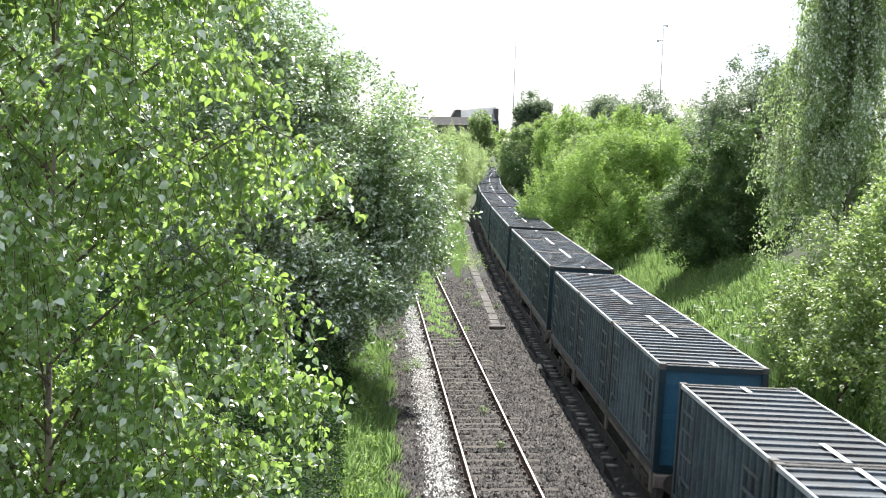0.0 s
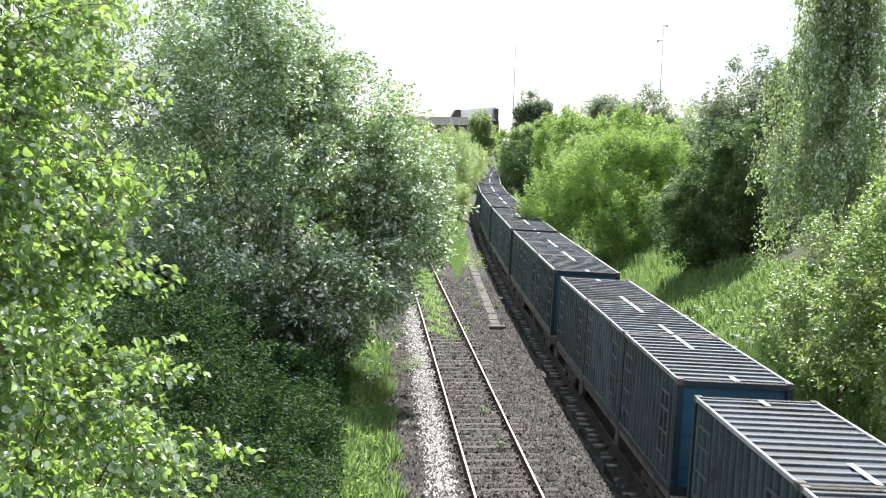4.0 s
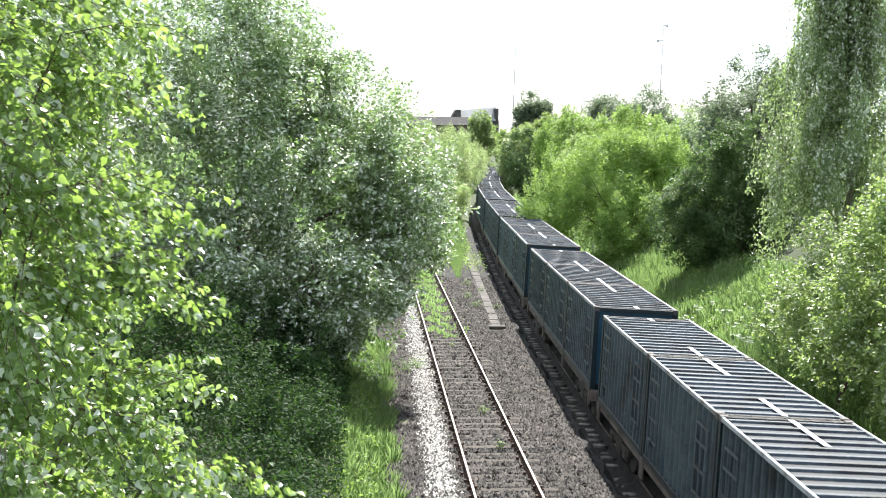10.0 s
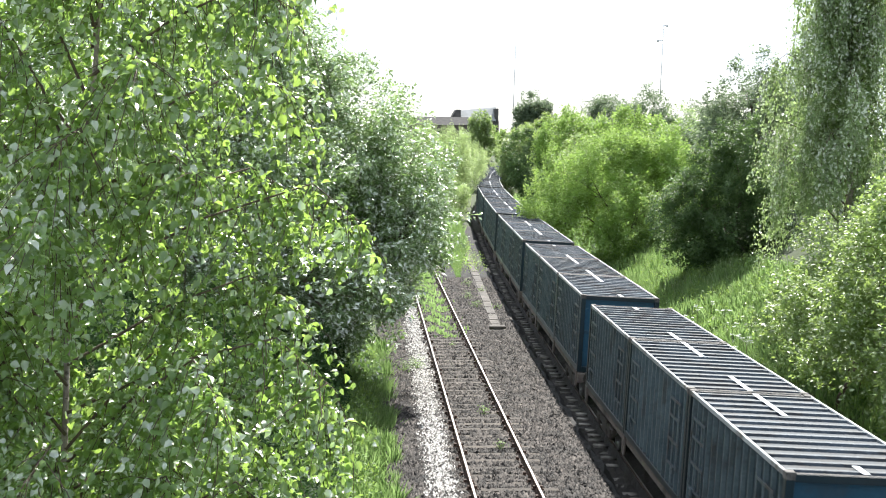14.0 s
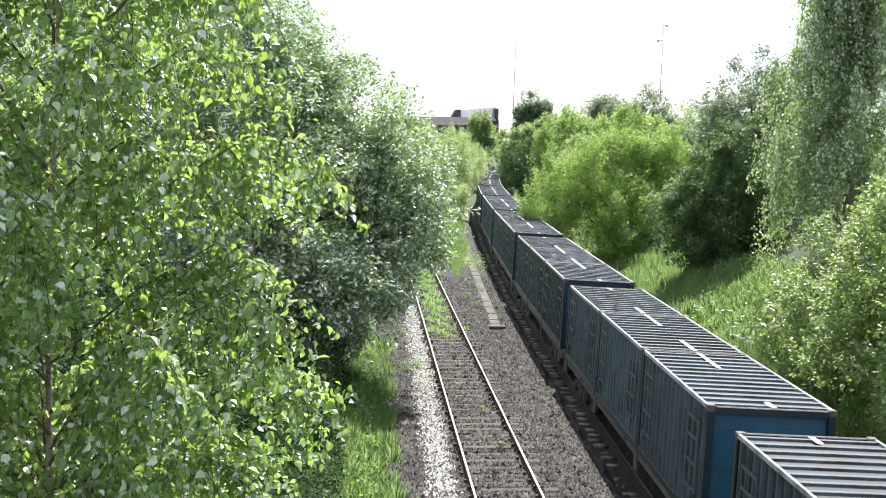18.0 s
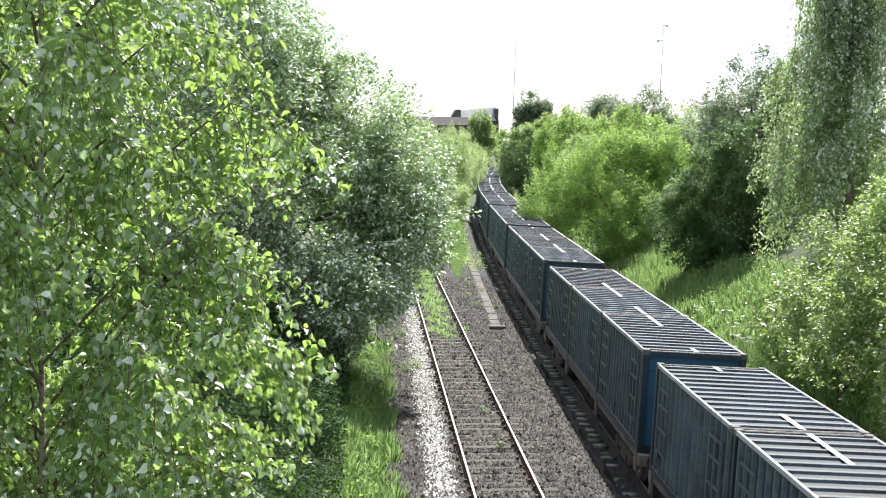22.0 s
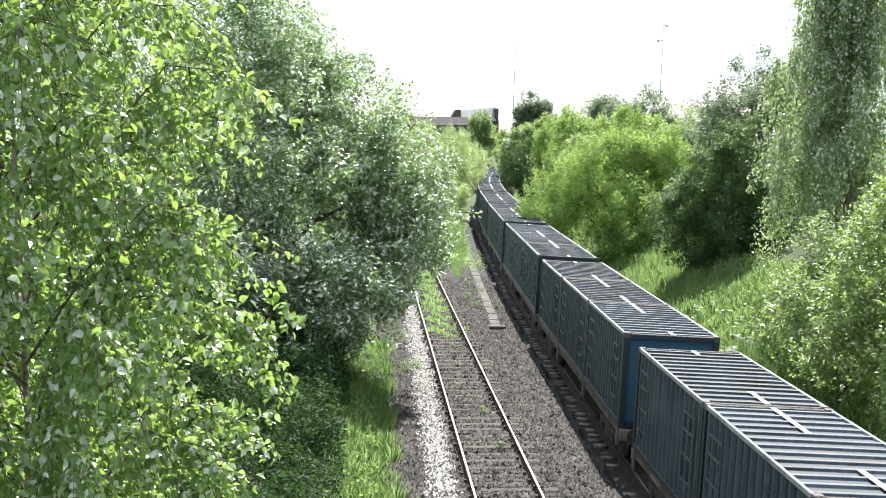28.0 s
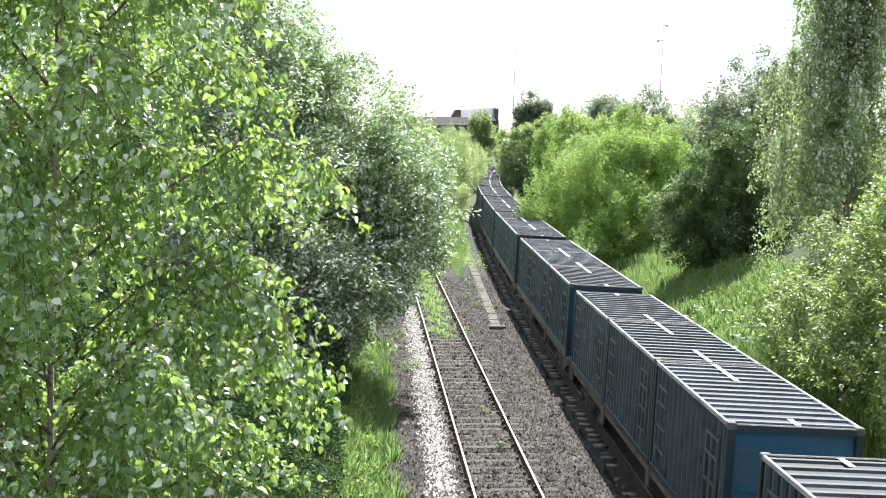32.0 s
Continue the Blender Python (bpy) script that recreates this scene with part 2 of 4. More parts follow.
# ---- building helpers ----
def obj_from(name, verts, faces, mat, parent=None, label="", smooth=False, mats=None, face_mats=None):
    me = bpy.data.meshes.new(name)
    me.from_pydata([tuple(v) for v in verts], [], [tuple(f) for f in faces])
    for mm in (mats or [mat]):
        me.materials.append(mm)
    if face_mats is not None:
        me.polygons.foreach_set("material_index", face_mats)
    if smooth:
        me.polygons.foreach_set("use_smooth", [True] * len(me.polygons))
    ob = new(name, me)
    ob.parent = parent
    if label:
        ob["label"] = label
    return ob


def part(name, bm, mat, parent=None, label="", smooth=False):
    """Links a bmesh as one mesh object under a thing or part."""
    me = bpy.data.meshes.new(name)
    bm.normal_update()
    bm.to_mesh(me)
    bm.free()
    me.materials.append(mat)
    if smooth:
        me.polygons.foreach_set("use_smooth", [True] * len(me.polygons))
    ob = new(name, me)
    ob.parent = parent
    if label:
        ob["label"] = label
    return ob


def box(bm, x0, x1, y0, y1, z0, z1, bevel=0.0):
    m = Matrix.Translation(((x0 + x1) / 2, (y0 + y1) / 2, (z0 + z1) / 2)) @ Matrix.Diagonal((x1 - x0, y1 - y0, z1 - z0, 1))
    r = bmesh.ops.create_cube(bm, size=1, matrix=m)
    if bevel:
        edges = {e for v in r["verts"] for e in v.link_edges}
        bmesh.ops.bevel(bm, geom=list(edges), offset=bevel, segments=1, affect="EDGES")


def tube(bm, a, b, r0, r1=None, sides=8):
    a, b = Vector(a), Vector(b)
    d = b - a
    m = Matrix.Translation((a + b) / 2) @ d.to_track_quat("Z", "Y").to_matrix().to_4x4()
    bmesh.ops.create_cone(bm, cap_ends=True, segments=sides, radius1=r0, radius2=r0 if r1 is None else r1, depth=d.length, matrix=m)


def limb(bm, pts, radii, sides=6):
    """A tapered round limb along a row of points."""
    rings = []
    for i, p in enumerate(pts):
        d = (pts[min(i + 1, len(pts) - 1)] - pts[max(i - 1, 0)]).normalized()
        q = d.to_track_quat("Z", "Y")
        rings.append([bm.verts.new(p + q @ Vector((math.cos(a) * radii[i], math.sin(a) * radii[i], 0)))
                      for a in (2 * math.pi * k / sides for k in range(sides))])
    for r0, r1 in zip(rings, rings[1:]):
        for k in range(sides):
            bm.faces.new((r0[k], r0[(k + 1) % sides], r1[(k + 1) % sides], r1[k]))
    bm.faces.new(rings[-1])


def leaves_mesh(name, at, up, size, mat, parent=None, label="", aspect=0.55, seed=1, hang=0.0, curl=0.25, pointed=False, along=None, jitter=0.6):
    """One mesh of many leaves: a folded blade at each point, facing roughly along up and pointing roughly along the way given."""
    rng = np.random.default_rng(seed)
    n = len(at)
    nrm = up + rng.normal(0, jitter, (n, 3))
    nrm /= np.linalg.norm(nrm, axis=1, keepdims=True) + 1e-9
    way = rng.normal(0, 1, (n, 3))
    way[:, 2] -= hang
    if along is not None:
        way = way * 0.6 + along
    way -= nrm * (way * nrm).sum(1, keepdims=True)
    way /= np.linalg.norm(way, axis=1, keepdims=True) + 1e-9
    side = np.cross(nrm, way)
    s = (size * rng.uniform(0.6, 1.25, n))[:, None]
    if pointed:
        ring = ((0, 0, 0), (0.22, 0.46, 0.10), (0.55, 0.40, 0.16), (1, 0, -0.12), (0.55, -0.40, 0.16), (0.22, -0.46, 0.10))
        tris = ((0, 1, 2), (0, 2, 3), (0, 3, 4), (0, 4, 5))
    else:
        ring = ((0, 0, 0), (0.45, 0.5, 0.4 * curl), (1, 0, 0), (0.45, -0.5, 0.4 * curl))
        tris = ((0, 1, 2), (0, 2, 3))
    k = len(ring)
    v = np.empty((n, k, 3))
    for i, (a, c, d) in enumerate(ring):
        v[:, i] = at + way * s * a + side * s * aspect * c + nrm * s * d
    me = bpy.data.meshes.new(name)
    me.vertices.add(n * k)
    me.vertices.foreach_set("co", v.reshape(-1).astype(np.float32))
    idx = np.arange(n)[:, None] * k
    loops = np.concatenate([idx + c for tri in tris for c in tri], 1).reshape(-1).astype(np.int32)
    me.loops.add(len(loops))
    me.loops.foreach_set("vertex_index", loops)
    me.polygons.add(len(tris) * n)
    me.polygons.foreach_set("loop_start", (np.arange(len(tris) * n) * 3).astype(np.int32))
    me.update(calc_edges=True)
    me.materials.append(mat)
    ob = new(name, me)
    ob.parent = parent
    if label:
        ob["label"] = label
    return ob


def crown_shoots(lobe, count, rng, shell=0.55, per=30, length=0.8, girth=0.22, rise=0.7, out=0.8, billow=0.9):
    """Leaf places, facings and ways for one ellipsoid lobe (centre, radii): billows on its shell, each a bunch of leafy shoots, with gaps between."""
    c0, rr = np.array(lobe[0]), np.array(lobe[1])
    n = max(count // per, 6)
    nb = max(n // 11, 5)
    g = rng.normal(0, 1, (nb, 3))
    g /= np.linalg.norm(g, axis=1, keepdims=True)
    mid = c0 + g * np.maximum(rr - 0.55 * billow, 0.3 * rr) * (1 - shell * rng.random(nb) ** 1.9 + rng.normal(0, 0.06, nb))[:, None]
    big = billow * rng.uniform(0.55, 1.25, nb)
    b = rng.integers(0, nb, n)
    d = rng.normal(0, 1, (n, 3)) + g[b] * 0.7 + np.array([0, 0, 0.35])
    d /= np.linalg.norm(d, axis=1, keepdims=True)
    way = d * out + np.array([0, 0, rise]) + rng.normal(0, 0.28, (n, 3))
    way /= np.linalg.norm(way, axis=1, keepdims=True)
    ln = length * rng.uniform(0.45, 1.3, n)
    foot = mid[b] + d * (big[b] * rng.uniform(0.55, 1.0, n))[:, None] - way * (ln * 0.6)[:, None]
    k = np.repeat(np.arange(n), per)
    f = rng.random(len(k)) ** 0.85
    e = rng.normal(0, 1, (len(k), 3))
    e -= way[k] * (e * way[k]).sum(1, keepdims=True)
    e /= np.linalg.norm(e, axis=1, keepdims=True)
    r = girth * (1.1 - 0.75 * f) * np.sqrt(rng.random(len(k))) * rng.uniform(0.7, 1.3, n)[k]
    at = foot[k] + way[k] * (ln[k] * f)[:, None] + e * r[:, None]
    return at, e * 0.5 + way[k] * 0.2 + np.array([0, -0.15, 0.75]), way[k] * 0.6 + e * 0.7


SWAYING = []          # crowns and boughs that sway a little in the wind


def tree(name, base, lobes, count, leaf, size, label, category, seed=3, trunk_r=0.16, bark=None, aspect=0.55, group="", shell=0.55, hang=0.0, sway=0.0, per=30, shoot=0.8, girth=0.22, rise=0.7, jitter=0.5, billow=0.9):
    """A tree or shrub: a tapered trunk, limbs into each lobe, and a crown of leafy shoots. Lobes are given from the base."""
    rng = np.random.default_rng(seed)
    root = tagged(new(name), label, category, group)
    root.location = base
    bm = bmesh.new()
    top = max(lobes, key=lambda q: q[0][2])[0]
    low = min(c[2] for c, _ in lobes) * 0.6
    pts = [Vector((0, 0, -0.4)), Vector((top[0] * 0.1, top[1] * 0.1, low * 0.5)), Vector((top[0] * 0.4, top[1] * 0.4, low + 0.3)), Vector(top)]
    limb(bm, pts, [trunk_r * 1.25, trunk_r, trunk_r * 0.75, trunk_r * 0.2], 8)
    part("trunk", bm, bark or M_TWIG, root, smooth=True)
    fork = pts[2]
    for c, r in lobes:
        bm = bmesh.new()
        c = Vector(c)
        mid = fork.lerp(c, 0.5) + Vector((0, 0, 0.12 * (c - fork).length))
        limb(bm, [fork * 0.8, mid, c], [trunk_r * 0.5, trunk_r * 0.35, trunk_r * 0.15])
        for k in range(5):
            tip = c + Vector((rng.normal(), rng.normal(), rng.normal() + 0.3)).normalized() * min(r) * 0.95
            limb(bm, [c.lerp(mid, 0.4), c.lerp(tip, 0.4), tip], [trunk_r * 0.18, trunk_r * 0.12, 0.006], 5)
        part("limb", bm, bark or M_TWIG, root, smooth=True)
    vol = np.array([r[0] * r[1] * r[2] for _, r in lobes]) ** 0.55
    for k, lobe in enumerate(lobes):
        p, w, along = crown_shoots(lobe, int(count * vol[k] / vol.sum()), rng, shell, per, shoot, girth, rise, billow=billow)
        ob = leaves_mesh("crown", p, w, size, leaf, root, seed=seed + k, aspect=aspect, hang=hang, along=along, jitter=jitter)
        if sway:
            SWAYING.append((ob, sway * rng.uniform(0.6, 1.4), rng.uniform(0, 6.28), 0.25 + 0.2 * rng.random()))
    return root


# ---- plan: the two tracks and the ground ----
TRACK_X = 3.183           # centre of the empty straight track, rail top at z = 0
DOWN_Z = -0.68            # rail top of the curved track with the train
CANT = 2.46               # degrees, the outer rail is higher


def curve_x(y):
    return 7.218 + 0.0046 * y + 0.000273 * y * y + 0.0003 * np.maximum(np.asarray(y, float) - 105, 0) ** 2


def curve_turn(y):
    return -math.degrees(math.atan(0.0046 + 0.000546 * y + 0.0006 * max(y - 105, 0)))


def down_z(y):
    """Rail top of the curved track, which climbs a little away from the bridge."""
    return DOWN_Z + 0.0023 * min(max(y, 0.0), 60.0)


ARC_Y = np.linspace(-120, 460, 5801)
ARC_S = np.concatenate([[0], np.cumsum(np.hypot(np.diff(ARC_Y), np.diff(curve_x(ARC_Y))))])
ARC_S -= np.interp(0, ARC_Y, ARC_S)


def on_curve(s):
    """Place and heading (degrees) on the curved track at s metres of its length."""
    y = float(np.interp(s, ARC_S, ARC_Y))
    return float(curve_x(y)), y, curve_turn(y)


def smooth(a, b, v):
    t = np.clip((v - a) / (b - a), 0, 1)
    return t * t * (3 - 2 * t)


def ground_z(x, y):
    """Height of the ground: a bed for each track and banks that rise on both sides to a plateau."""
    x, y = np.asarray(x, float), np.asarray(y, float)
    xc = curve_x(np.clip(y, -60, 330))
    left_edge = 0.35
    bed = -0.42 - 0.70 * smooth(2.0, 1.5, xc - x)
    top = 3.6 + 2.6 * smooth(120, 230, y)
    lb = -0.42 + np.minimum(np.maximum(left_edge - x, 0) * 0.5, top + 0.4)
    rb = -1.12 + np.minimum(np.maximum(x - (xc + 2.6), 0) * 0.52, top + 1.6)
    z = np.where(x < left_edge, lb, np.where(x > xc + 2.6, rb, bed))
    wedge = smooth(95, 200, y) * smooth(1.8, 4, x - TRACK_X) * smooth(2.2, 7, xc - x) * 4.0
    z = z + wedge
    roll = np.sin(x * 0.9 + 1.3 * np.sin(y * 0.35)) * np.sin(y * 0.7) * 0.12
    outside = np.clip(np.maximum(left_edge - x, x - (xc + 2.6)) / 2.5, 0, 1)
    return z + roll * outside


def grid_sheet(name, xs, ys, height, mat, kind="structure"):
    X, Y = np.meshgrid(xs, ys)
    Z = height(X, Y)
    v = np.stack([X, Y, Z], -1).reshape(-1, 3)
    nx = len(xs)
    i = np.arange(len(ys) - 1)[:, None] * nx + np.arange(nx - 1)[None, :]
    f = np.stack([i, i + 1, i + nx + 1, i + nx], -1).reshape(-1, 4)
    ob = obj_from(name, v.tolist(), f.tolist(), mat, smooth=True)
    tagged(ob, kind=kind)
    return ob


gx = np.concatenate([[-2500, -900, -350, -150, -80, -45, -30], np.arange(-22, 24, 0.5), np.arange(24, 60, 3), [70, 95, 150, 350, 900, 2500]])
gy = np.concatenate([[-900, -300, -120, -60, -30, -12], np.arange(-4, 130, 1.0), np.arange(130, 330, 5), [340, 380, 450, 600, 1000, 2000, 3500]])
ground = tagged(grid_sheet("ground", gx, gy, ground_z, M_SOIL), "rough grassy ground with banks beside the railway cutting")

rng_b = np.random.default_rng(5)


def ballast(name, left, right, fall, top_z, foot_z, ys, label, mat=None, heap=0.0):
    """A bed of stone between two edges: flat crest, steep shoulders, uneven surface."""
    us = np.concatenate([[0, 0.33, 0.66], np.linspace(1, 2, 31), [2.34, 2.67, 3]])
    v = []
    for y in ys:
        a, b = left(y), right(y)
        for u in us:
            if u < 1:
                x, z = a + fall * (u - 1), foot_z + (top_z(y) - foot_z) * u
            elif u <= 2:
                x, z = a + (b - a) * (u - 1), top_z(y) + (heap if abs(u - 1.5) < 0.30 else 0.0)
            else:
                x, z = b + fall * (u - 2), top_z(y) + (foot_z - top_z(y)) * (u - 2)
            v.append((x + rng_b.normal(0, 0.015), y, z + rng_b.normal(0, 0.016)))
    nx = len(us)
    f = [(j * nx + i, j * nx + i + 1, (j + 1) * nx + i + 1, (j + 1) * nx + i) for j in range(len(ys) - 1) for i in range(nx - 1)]
    return tagged(obj_from(name, v, f, mat or M_BALLAST), label, kind="structure")


YS = np.concatenate([np.arange(-20, 20, 2.0), np.arange(20, 100, 0.3), np.arange(100, 330, 4)])
YN = np.concatenate([np.arange(-20, 20, 2.0), np.arange(20, 110, 0.3)])
bed_straight = ballast("ballast_bed_straight", lambda y: 0.75, lambda y: curve_x(y) - 1.74 + 0.09 * math.sin(0.9 * y) * math.sin(2.3 * y + 1), 0.30, lambda y: -0.20, -0.72, YN, "brown-grey stone ballast under the empty track")
bed_curved = ballast("ballast_bed_curved", lambda y: curve_x(y) - 1.55, lambda y: curve_x(y) + 1.7, 0.6, lambda y: down_z(y) - 0.185, -1.30, YS, "dark oily stone ballast under the train's track", M_BALLAST_OIL, 0.14)


def strip(name, x0, x1, y0, y1, z, mat, label, jag=0.08, seed=2):
    r = np.random.default_rng(seed)
    ys = np.arange(y0, y1, 0.3)
    cols = 9
    v = []
    for y in ys:
        a, b = x0(y) + r.normal(0, jag), x1(y) + r.normal(0, jag)
        for k in range(cols):
            u = k / (cols - 1)
            v.append((a + (b - a) * u, y, z - 0.05 * (2 * u - 1) ** 4 + r.normal(0, 0.012)))
    f = [(j * cols + i, j * cols + i + 1, (j + 1) * cols + i + 1, (j + 1) * cols + i) for j in range(len(ys) - 1) for i in range(cols - 1)]
    return tagged(obj_from(name, v, f, mat), label, kind="structure")


strip("white_gravel_path", lambda y: 1.45 + 0.012 * (y - 27), lambda y: 2.10 + 0.006 * (y - 27), 14, 62, -0.155, M_CHALK,
      "strip of loose white gravel beside the empty track")


# ---- rails and sleepers ----
def rail_profile():
    return [(-0.07, -0.16), (0.07, -0.16), (0.07, -0.145), (0.012, -0.125), (0.012, -0.045), (0.036, -0.032), (0.036, -0.006), (0.019, 0.0),
            (-0.019, 0.0), (-0.036, -0.006), (-0.036, -0.032), (-0.012, -0.045), (-0.012, -0.125), (-0.07, -0.145)]


def rail(name, place, ys, label):
    prof = rail_profile()
    v, f, fm = [], [], []
    n = len(prof)
    for y in ys:
        x, z = place(y)
        v += [(x + a, y, z + b) for a, b in prof]
    for j in range(len(ys) - 1):
        for i in range(n):
            k = (i + 1) % n
            f.append((j * n + i, j * n + k, (j + 1) * n + k, (j + 1) * n + i))
            fm.append(1 if i == 7 else 0)
    return tagged(obj_from(name, v, f, None, mats=[M_RAIL, M_RAILTOP], face_mats=fm), label, "rail", "running rails")


RY = np.arange(-20, 331, 3.0)
TILT = math.sin(radians(CANT))
for s in (-1, 1):
    rail("rail", lambda y, s=s: (TRACK_X + s * 0.7535, 0.0), RY, "worn steel rail with a bright polished head")
    rail("rail", lambda y, s=s: (curve_x(y) + s * 0.7535, down_z(y) - s * 0.7535 * TILT), RY, "steel rail under the moving train")


# ---- the train ----
GLIDE = (-62.6425, 15.0278, -1.8946, -2.3253, 3.4533, 1.0771, -1.6970)


def travel(t):
    """Metres of track between a place on the train and its place at half time; the train brakes as it comes."""
    u = t / 16 - 1
    return sum(c * u ** (k + 1) for k, c in enumerate(GLIDE))


FRONT, BOX_L, JOINT, OUTER_GAP, INNER_GAP = -10.021, 6.09, 0.07, 1.81, 1.38     # wagons run in close-coupled pairs
LOAD_L = 3 * BOX_L + 2 * JOINT
PAIR_L = 2 * LOAD_L + OUTER_GAP + INNER_GAP
DECK, BOX_H, HALF_W = 1.10, 2.44, 1.22


def wagon_pose(c, t):
    x, y, turn = on_curve(c + travel(t) + LOAD_L / 2)
    return pose(x, y, down_z(y)) @ pose(0, 0, 0, 0, 0, turn) @ pose(0, 0, 0, 0, CANT, 0)


def corrugated(name, spans, ends, ridge, valley, across, parent, mats, label=""):
    """One folded sheet: ridges at the spans, valleys between, drawn out between two across values.
    Its points are (across, along, depth), turned by the caller's own axes."""
    prof, fm = [(ends[0], valley)], []
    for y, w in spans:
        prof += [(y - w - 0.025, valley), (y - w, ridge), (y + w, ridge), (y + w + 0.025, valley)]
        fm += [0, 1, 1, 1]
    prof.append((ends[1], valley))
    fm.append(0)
    v = [p for y, d in prof for p in (across(0, y, d), across(1, y, d))]
    f = [(2 * i, 2 * i + 1, 2 * i + 3, 2 * i + 2) for i in range(len(prof) - 1)]
    return obj_from(name, v, f, None, parent, label, mats=mats, face_mats=fm)


def lattice(name, cols, rows, x0, x1, mat, parent, label):
    """A flat frame of uprights and crossbars in one piece, between two x values; cols and rows are (middle, half width)."""
    ys = sorted({e for c, h in cols for e in (c - h, c + h)})
    zs = sorted({e for c, h in rows for e in (c - h, c + h)})
    bm = bmesh.new()
    g = [[bm.verts.new((x0, y, z)) for z in zs] for y in ys]
    for i in range(len(ys) - 1):
        for j in range(len(zs) - 1):
            if i % 2 == 0 or j % 2 == 0:
                bm.faces.new((g[i][j], g[i + 1][j], g[i + 1][j + 1], g[i][j + 1]))
    r = bmesh.ops.extrude_face_region(bm, geom=list(bm.faces))
    bmesh.ops.translate(bm, verts=[q for q in r["geom"] if isinstance(q, bmesh.types.BMVert)], vec=(x1 - x0, 0, 0))
    bmesh.ops.recalc_face_normals(bm, faces=list(bm.faces))
    return part(name, bm, mat, parent, label)


def container(near_stripe, far_stripe):
    """One twenty-foot waste container, its origin at the middle of its base."""
    root = tagged(new("waste_container"), "dark blue ribbed steel waste container with a weathered grey roof", "container", "containers on the train")
    L, W, H = BOX_L / 2, HALF_W, BOX_H
    bm = bmesh.new()
    for sx in (-1, 1):
        for sy in (-1, 1):
            box(bm, sx * (W - 0.07) - 0.07, sx * (W - 0.07) + 0.07, sy * (L - 0.07) - 0.07, sy * (L - 0.07) + 0.07, 0.0, H - 0.02, 0.01)
        box(bm, sx * (W - 0.05) - 0.05, sx * (W - 0.05) + 0.05, -L + 0.14, L - 0.14, 0.0, 0.16, 0.01)
    for sy in (-1, 1):
        box(bm, -W + 0.14, W - 0.14, sy * (L - 0.05) - 0.05, sy * (L - 0.05) + 0.05, 0.0, 0.16)
        box(bm, -W + 0.14, W - 0.14, sy * (L - 0.05) - 0.05, sy * (L - 0.05) + 0.05, H - 0.14, H - 0.02)
    part("frame", bm, M_SIDE, root)
    for sx in (-1, 1):
        bm = bmesh.new()
        box(bm, sx * (W - 0.03) - 0.03, sx * (W - 0.03) + 0.03, -L + 0.02, L - 0.02, H - 0.09, H, 0.01)
        part("top_rail", bm, M_TRIM, root, "pale worn top rail")
    # ribbed side walls, each one folded sheet
    for sx in (-1, 1):
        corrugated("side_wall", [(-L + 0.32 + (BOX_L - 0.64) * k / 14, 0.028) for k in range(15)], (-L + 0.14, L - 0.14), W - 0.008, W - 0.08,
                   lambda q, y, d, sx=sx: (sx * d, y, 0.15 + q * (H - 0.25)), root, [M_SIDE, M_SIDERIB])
        # strapped panel near each end, and a pale latch at its foot
        for sy in (-1, 1):
            lattice("side_strap", [(sy * (L - 0.95) + dy, 0.02) for dy in (-0.42, 0.0, 0.42)], [(z, 0.03) for z in (0.62, 1.12, 1.62, 1.98)],
                    sx * (W - 0.012), sx * (W + 0.012), M_STRAP, root, "paler grey strap frame")
            bm = bmesh.new()
            box(bm, sx * (W + 0.02) - 0.03, sx * (W + 0.02) + 0.03, sy * (L - 0.75) - 0.07, sy * (L - 0.75) + 0.07, 0.50, 0.64, 0.012)
            box(bm, sx * (W + 0.03) - 0.015, sx * (W + 0.03) + 0.015, sy * (L - 0.75) - 0.02, sy * (L - 0.75) + 0.02, 0.30, 0.56)
            part("latch", bm, M_STRAP, root, "grey latch")
    for sy in (-1, 1):
        bm = bmesh.new()
        box(bm, -W + 0.14, W - 0.14, sy * (L - 0.13) - 0.02, sy * (L - 0.13) + 0.02, 0.16, H - 0.14)
        part("end_wall", bm, M_END, root, "blue painted end wall")
        for z in (0.55, 1.25, 1.95):
            bm = bmesh.new()
            box(bm, -W + 0.14, W - 0.14, sy * (L - 0.10) - 0.012, sy * (L - 0.10) + 0.012, z - 0.05, z + 0.05)
            part("end_bar", bm, M_END, root)
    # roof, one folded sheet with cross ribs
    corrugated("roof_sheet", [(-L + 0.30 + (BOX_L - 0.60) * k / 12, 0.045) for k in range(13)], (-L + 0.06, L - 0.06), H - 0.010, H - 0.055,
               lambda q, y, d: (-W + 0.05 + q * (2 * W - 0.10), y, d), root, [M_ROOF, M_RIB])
    for sy in (-1, 1):
        bm = bmesh.new()
        box(bm, -W + 0.10, W - 0.10, sy * (L - 0.05) - 0.035, sy * (L - 0.05) + 0.035, H - 0.10, H - 0.01, 0.01)
        part("end_rail", bm, M_RUST, root, "rusty grey end rail")
        for sx in (-1, 1):
            bm = bmesh.new()
            box(bm, sx * (W - 0.075) - 0.08, sx * (W - 0.075) + 0.08, sy * (L - 0.08) - 0.085, sy * (L - 0.08) + 0.085, H - 0.12, H + 0.012, 0.012)
            part("corner_casting", bm, M_RUST, root, "rust-edged corner casting")
    # thin white stripes laid over the ribs on the middle line
    for sy, ln in ((-1, near_stripe), (1, far_stripe)):
        y0, y1 = sorted((sy * (L - 0.12), sy * (L - 0.12 - ln)))
        bm = bmesh.new()
        box(bm, 0.0, 0.12, y0, y1, H - 0.009, H - 0.005)
        part("roof_stripe", bm, M_STRIPE, root, "white painted roof stripe")
    return root


